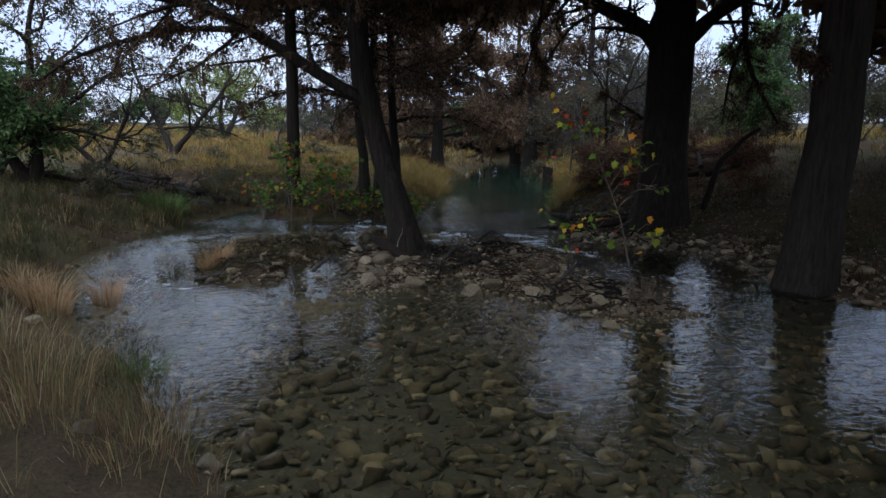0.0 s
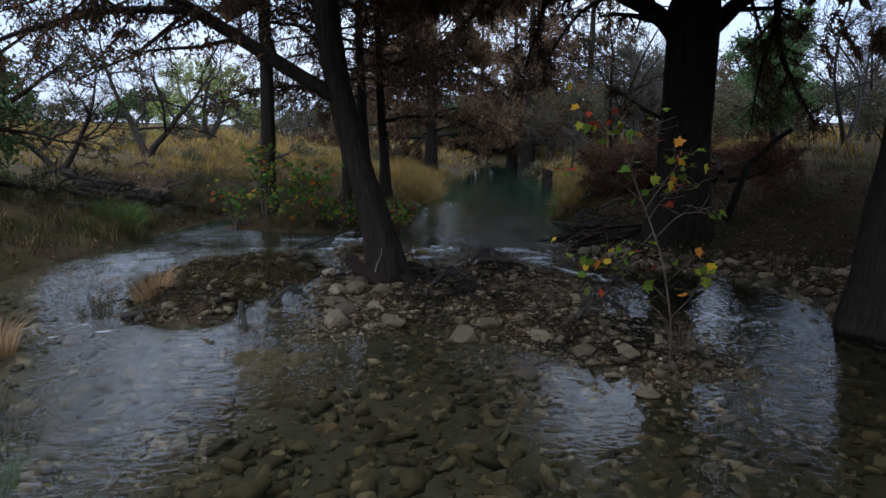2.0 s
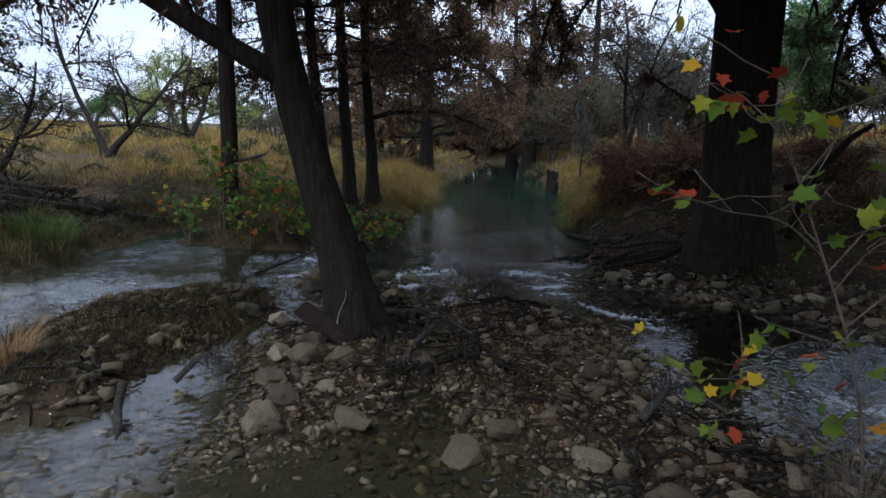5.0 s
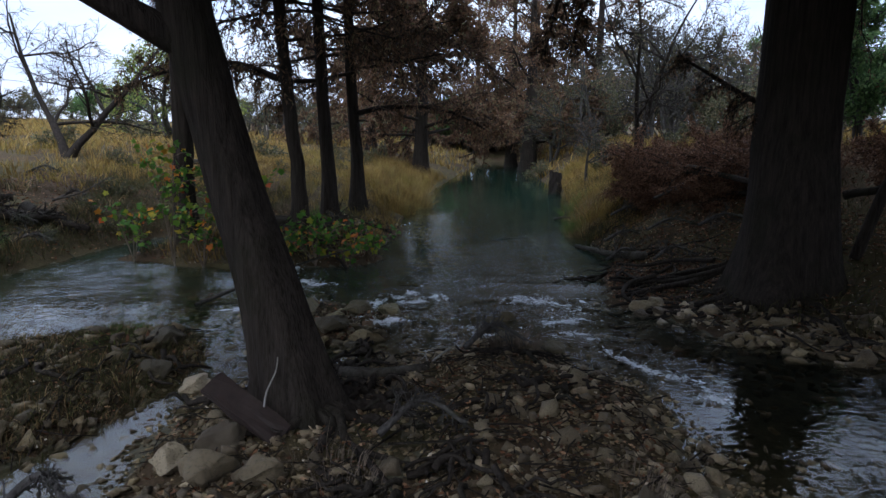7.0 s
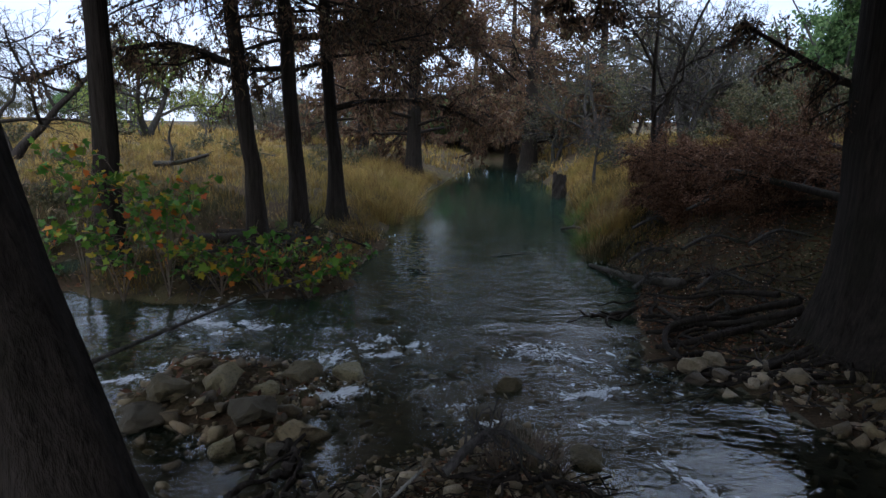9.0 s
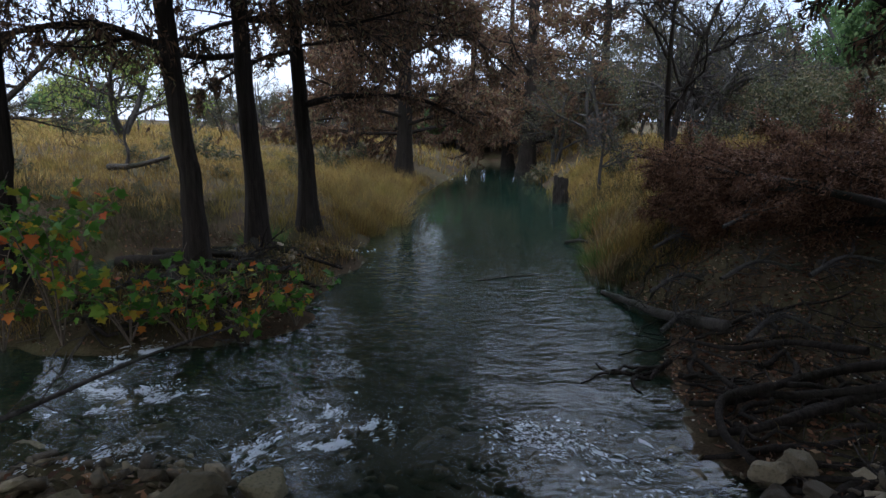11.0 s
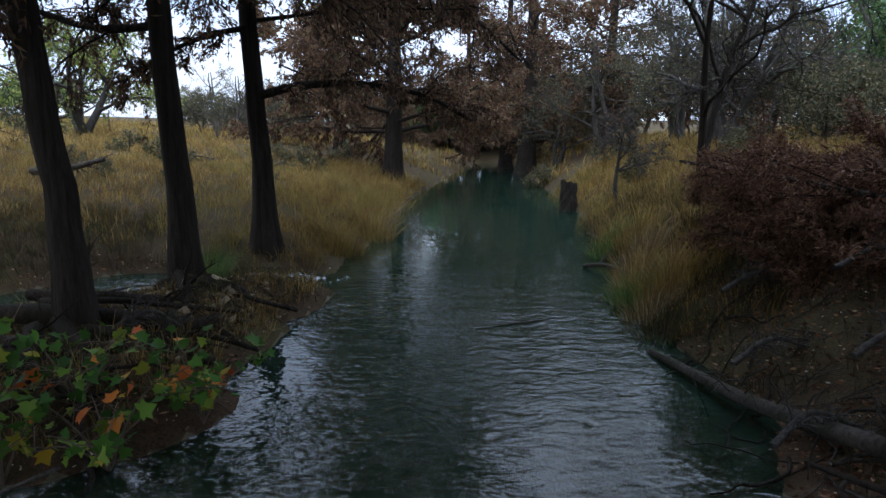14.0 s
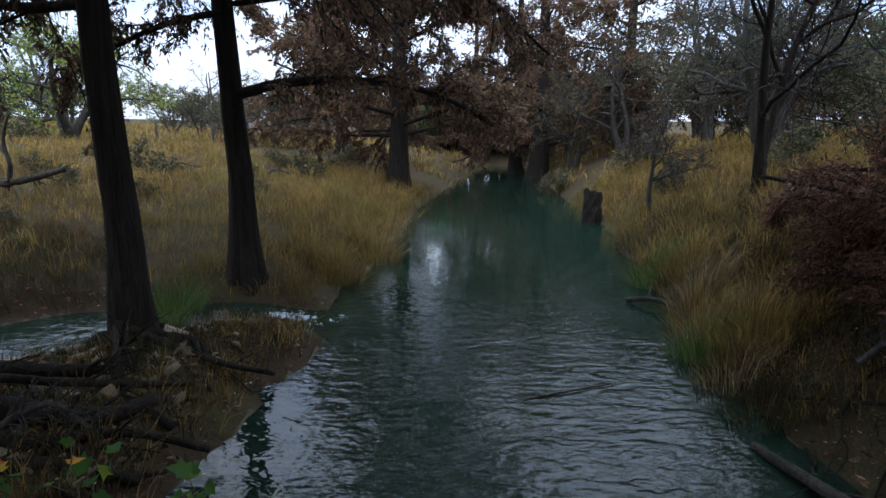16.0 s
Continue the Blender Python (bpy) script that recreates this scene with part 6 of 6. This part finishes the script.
pick = np.random.default_rng(240)
n = 14000
x, y = pick.uniform(3.6, 13, n), pick.uniform(9, 30, n)
ok = land(x, y, 0.03)
litter("leaf_litter", "fallen red-brown leaves and needles on the shaded bank", x[ok], y[ok], 0.075, 241)
x, y = pick.uniform(4.2, 10, 9000), pick.uniform(19, 30.5, 9000)
ok = land(x, y, 0.02)
litter("needle_litter", "matted red-brown cypress needles under the fallen branches", x[ok], y[ok], 0.085, 244, LITTER)
x, y = pick.uniform(-6, 4, 10500), pick.uniform(9, 17, 10500)
ok = land(x, y, 0.03) | (ground_z(x, y) > level(x, y) + 0.02)
litter("leaf_litter", "brown fallen leaves among the cobbles", x[ok], y[ok], 0.055, 242)
x, y = pick.uniform(-14, -0.5, 9000), pick.uniform(15, 31, 9000)
ok = ground_z(x, y) > level(x, y) + 0.04
litter("leaf_litter", "brown fallen leaves on the low bank", x[ok], y[ok], 0.1, 243)

PALE = leafy("pale_leaf_scraps", [(0.0, (0.3, 0.22, 0.14)), (0.5, (0.45, 0.38, 0.28)), (1.0, (0.6, 0.55, 0.46))], 0.1)
x, y = pick.uniform(-6, 10, 6000), pick.uniform(8.8, 31, 6000)
ok = ground_z(x, y) > level(x, y) + 0.02
litter("pale_litter", "bleached leaf scraps and wood chips strewn on the banks", x[ok], y[ok], 0.045, 245, PALE)

# ---- white water ----
def white_water(line, width, count, seed, size=0.03):
    """Flecks and short streaks of foam drawn out along the flow."""
    r = np.random.default_rng(seed)
    pts = smooth_line([(a, b, 0) for a, b in line], 20)
    f = r.random(count) * 18.99
    i = f.astype(int)
    c = pts[i] + (pts[i + 1] - pts[i]) * (f - i)[:, None]
    spread = width * r.lognormal(0.0, 0.6, count)
    x, y = c[:, 0] + r.normal(size=count) * spread, c[:, 1] + r.normal(size=count) * spread
    thick = vnoise(x, y, 5.0) + 0.6 * vnoise(x, y, 13.0) > 0.0
    x, y, count = x[thick], y[thick], int(thick.sum())
    way = unit(pts[-1] - pts[0])
    sz = size * r.lognormal(-0.45, 0.6, count)
    a = math.atan2(way[1], way[0]) + r.normal(size=count) * 0.45
    v0 = np.array([(math.cos(k * 1.047), math.sin(k * 1.047), 0.0) for k in range(6)] + [(0, 0, 0.3)])
    ca, sa = np.cos(a), np.sin(a)
    lx, ly = v0[None, :, 0] * sz[:, None] * 1.35 * (1 + 0.5 * r.normal(size=(count, 7))), v0[None, :, 1] * sz[:, None] * 0.5 * (1 + 0.5 * r.normal(size=(count, 7)))
    vx, vy = x[:, None] + lx * ca[:, None] - ly * sa[:, None], y[:, None] + lx * sa[:, None] + ly * ca[:, None]
    z = np.maximum(water_z(x, y), ground_z(x, y)) + 0.004 + np.abs(r.normal(size=count)) * 0.015
    s = Shell()
    t = np.array([(k, (k + 1) % 6, 6) for k in range(6)])
    s.add(np.stack([vx, vy, z[:, None] + v0[None, :, 2] * sz[:, None]], -1), None, (np.arange(count)[:, None, None] * 7 + t[None]).reshape(-1, 3))
    return tagged(new("white_water", s.mesh("white_water", (FOAM,), True)), "white foam breaking over the riffle", "foam", kind="stuff")


for k, (line, width, count) in enumerate([
        ([(-0.15, 19.43), (0.22, 19.61), (0.59, 20.12)], 0.1, 330), ([(-3.25, 20.95), (-2.66, 20.63), (-2.17, 20.62)], 0.12, 260), ([(2.2, 20.2), (2.21, 19.5), (2.8, 19.65)], 0.2, 120), ([(-0.65, 17.75), (-0.4, 18.0), (-0.15, 18.2)], 0.11, 300), ([(-0.8, 19.3), (-0.4, 19.7), (0.1, 20.5)], 0.12, 280), ([(-2.8, 17.7), (-2.4, 18.5), (-1.6, 19.35)], 0.12, 150),
        ([(-2.9, 19.75), (-2.3, 20.2), (-1.75, 20.55)], 0.14, 270), ([(-3.2, 21.4), (-3.0, 21.8), (-2.75, 22.1)], 0.09, 200), ([(2.0, 20.0), (2.9, 19.4), (3.2, 18.4)], 0.3, 110),
        ([(2.4, 17.95), (2.8, 18.0), (3.1, 18.2)], 0.14, 160), ([(2.5, 17.2), (2.7, 17.05), (2.9, 16.95)], 0.1, 80), ([(1.0, 18.0), (1.2, 17.6), (1.4, 17.1)], 0.13, 110),
        ([(2.9, 16.3), (3.1, 15.6), (3.35, 15.05), (3.95, 14.85)], 0.06, 150), ([(3.5, 14.7), (3.55, 14.35), (3.6, 14.2)], 0.08, 60), ([(4.6, 11.8), (4.8, 11.5), (5.1, 11.25)], 0.12, 130),
        ([(-1.7, 30.45), (-1.2, 30.6), (-0.55, 30.5)], 0.08, 260), ([(-6.6, 10.0), (-5.6, 11.2), (-5.0, 11.0)], 0.4, 40)]):
    white_water(line, width * 0.85, count * 9, 260 + k, 0.012)

# ---- small house far beyond the field ----
def house(x, y):
    z = zg(x, y)
    h = holder("farm_house", (x, y, z), "small tan house with a grey roof beyond the field", "house")

    def box(name, lo, hi, mat, parent, label=""):
        (a, b, c), (d, e, f) = lo, hi
        v = [(a, b, c), (d, b, c), (d, e, c), (a, e, c), (a, b, f), (d, b, f), (d, e, f), (a, e, f)]
        return part(name, make_mesh(name, v, [(0, 3, 2, 1), (4, 5, 6, 7), (0, 1, 5, 4), (1, 2, 6, 5), (2, 3, 7, 6), (3, 0, 4, 7)], None, (mat,)), parent, label)
    box("wall", (-2.6, 0, -0.6), (2.6, 4, 1.9), TAN_WALL, h)
    s = Shell()
    s.add([(-2.9, -0.5, 1.85), (2.9, -0.5, 1.85), (2.9, 4.5, 1.85), (-2.9, 4.5, 1.85), (-2.9, 2, 2.7), (2.9, 2, 2.7)], [(0, 1, 5, 4), (2, 3, 4, 5), (0, 3, 2, 1)], [(0, 4, 3), (1, 2, 5)])
    part("roof", s.mesh("roof", (GREY_ROOF,)), h, "low grey roof")
    for wx in (0.2, 1.6):
        w = box("window", (wx, -0.06, 0.6), (wx + 0.9, 0.02, 1.5), plain("window_white", (0.4, 0.4, 0.4)), h, "white framed window")
        box("pane", (wx + 0.1, -0.09, 0.7), (wx + 0.8, -0.05, 1.4), plain("window_dark", (0.06, 0.07, 0.08), 0.2), w)
    box("door", (-1.8, -0.05, -0.1), (-0.9, 0.02, 1.7), plain("brown_door", (0.12, 0.07, 0.05)), h)


house(-22.9, 93)
for x, y in ((-15.2, 66), (-19.6, 66.5), (-24, 67)):
    z = zg(x, y)
    s = Shell()
    s.tube([(0, 0, -0.3), (0, 0, 0.6), (0.02, 0, 1.5)], (0.09, 0.085, 0.08), 8, 0.03)
    ob = new("fence_post", s.mesh("fence_post", (DRIFT,), True))
    ob.location = (x, y, z)
    tagged(ob, "weathered wooden fence post in the field", "fence post", "fence posts")


# ---- roots, drift and the rock shelf on the bar ----
def root_tangle(x, y, radius, many, r0, seed, label="dark knotted roots and drift caught on the stones"):
    r = np.random.default_rng(seed)
    base = np.array([x, y, zg(x, y)])
    ob = holder("root_tangle", base, label, "roots", "root tangles")
    for _ in range(many):
        az = np.cumsum(np.append(r.random() * 6.283, r.normal(size=7) * 0.5))
        ln = radius * (0.9 + 0.9 * r.random())
        px = x + r.normal() * radius * 0.4 + np.cumsum(np.cos(az)) * ln / 6
        py = y + r.normal() * radius * 0.4 + np.cumsum(np.sin(az)) * ln / 6
        line = np.stack([px, py, np.maximum(ground_z(px, py), level(px, py) - 0.05) + 0.05 + 0.09 * r.random(8)], -1)
        s = Shell()
        rr = r0 * (0.4 + 0.9 * r.random())
        s.tube(smooth_line(np.array(line) - base, 13), np.linspace(rr, rr * 0.35, 13), 6, 0.1)
        part("root", s.mesh("root", (BARK,), True), ob)


for k, (x, y, radius, many, r0) in enumerate([(0.15, 12.75, 0.45, 9, 0.03), (0.7, 12.6, 0.4, 8, 0.025), (1.2, 12.2, 0.4, 8, 0.02), (1.9, 10.2, 0.4, 9, 0.022), (2.9, 10.0, 0.5, 10, 0.025), (3.1, 11.0, 0.4, 7, 0.02),
                                              (1.7, 14.4, 0.45, 9, 0.028), (0.95, 13.7, 0.35, 7, 0.022), (-0.4, 15.9, 0.4, 10, 0.035), (-0.45, 15.2, 0.35, 8, 0.04), (1.55, 15.7, 0.45, 10, 0.03), (-0.2, 14.3, 0.4, 8, 0.04),
                                              (-1.5, 13.9, 0.4, 7, 0.035), (-4.2, 12.4, 0.5, 8, 0.025), (-3.0, 15.4, 0.5, 8, 0.03), (-4.3, 14.6, 0.5, 7, 0.025),
                                              (4.5, 21.3, 0.7, 6, 0.035), (5.0, 20.6, 0.8, 6, 0.04), (5.6, 20.0, 0.8, 5, 0.05), (4.6, 19.7, 0.6, 6, 0.03), (4.9, 22.4, 0.6, 6, 0.022), (5.2, 24.0, 0.7, 6, 0.024), (5.5, 25.6, 0.7, 5, 0.024), (5.9, 17.4, 0.6, 7, 0.035),
                                              (6.2, 22.3, 0.9, 6, 0.03), (-3.9, 22.6, 0.6, 8, 0.04), (-2.4, 23.4, 0.6, 8, 0.04)]):
    root_tangle(x, y, radius, many, r0, 400 + k)


def twig_scatter(name, label, x, y, size, seed, mat):
    """Broken twigs lying every way: too many to count."""
    r = np.random.default_rng(seed)
    s = Shell()
    n = len(x)
    ln, a, bend, f = size * r.lognormal(0, 0.45, n)[:, None], r.random(n)[:, None] * 6.283, r.normal(size=n)[:, None] * 0.3, np.array([[-0.5, 0.0, 0.5]])
    u, v = x[:, None] + ln * f * np.cos(a + bend * f), y[:, None] + ln * f * np.sin(a + bend * f)
    w = ground_z(u.ravel(), v.ravel()).reshape(n, 3) + 0.02 + 0.06 * r.random((n, 3))
    for k in range(n):
        s.tube(np.stack([u[k], v[k], w[k]], -1), np.array([1.0, 0.8, 0.4]) * (0.004 + 0.012 * ln[k, 0]), 3)
    return tagged(new(name, s.mesh(name, (mat,), True)), label, "twigs", kind="stuff")


pick = np.random.default_rng(430)
x, y = pick.uniform(-2.4, 4.0, 1500), pick.uniform(8.8, 17, 1500)
ok = inside_by(BAR_MID, x, y) > -0.1
twig_scatter("twig_litter", "dark broken twigs strewn over the bar", x[ok], y[ok], 0.28, 431, BARK)
x, y = pick.uniform(-6, -2.4, 420), pick.uniform(10.8, 17, 420)
ok = inside_by(BAR_WEST, x, y) > -0.1
twig_scatter("twig_litter", "dark drift twigs over the western bar", x[ok], y[ok], 0.35, 432, BARK)
x, y = pick.uniform(3.8, 10, 1100), pick.uniform(12, 31, 1100)
ok = land(x, y, 0.02)
twig_scatter("twig_litter", "brown twigs fallen on the shaded bank", x[ok], y[ok], 0.45, 433, DRIFT)
x, y = pick.uniform(-13, -1, 700), pick.uniform(18, 31, 700)
ok = land(x, y, 0.02)
twig_scatter("twig_litter", "brown twigs fallen on the low bank", x[ok], y[ok], 0.4, 434, DRIFT)

# a flat shelf of conglomerate just at the water's face
SHELF = [(-2.66, 9.78), (-2.25, 10.06), (-1.75, 10.02), (-1.35, 10.12), (-1.25, 9.45), (-1.0, 9.0), (-1.25, 8.55), (-1.9, 8.6), (-2.25, 8.95), (-2.35, 9.4)]
X, Y = np.meshgrid(np.linspace(-2.8, -0.9, 64), np.linspace(8.4, 10.25, 62))
e = inside_by(SHELF, X.ravel(), Y.ravel()) + 0.08 * vnoise(X.ravel(), Y.ravel(), 4.0)
Z = 0.445 - 0.06 * ss(10.0, 8.6, Y.ravel()) - 0.05 * ss(-2.4, -1.2, X.ravel()) + 0.035 * vnoise(X.ravel(), Y.ravel(), 3.0) + 0.075 * vnoise(X.ravel(), Y.ravel(), 9.0) + 0.05 * vnoise(X.ravel(), Y.ravel(), 17.0) - 0.3 * ss(0.03, -0.06, e)
i, j = np.meshgrid(np.arange(63), np.arange(61))
a = (j * 64 + i).ravel()
shelf_rock = stone("pebbly_tan_shelf", lambda nt: noise_tex(nt, coords(nt), 22.0, 4), (0.52, 0.46, 0.23))
me = make_mesh("rock_shelf", np.stack([X.ravel(), Y.ravel(), Z], -1), np.stack([a, a + 1, a + 65, a + 64], -1), None, (shelf_rock,), True)
tagged(new("rock_shelf", me), "flat tan pebbly rock shelf awash in the shallows", "rock shelf", kind="structure")
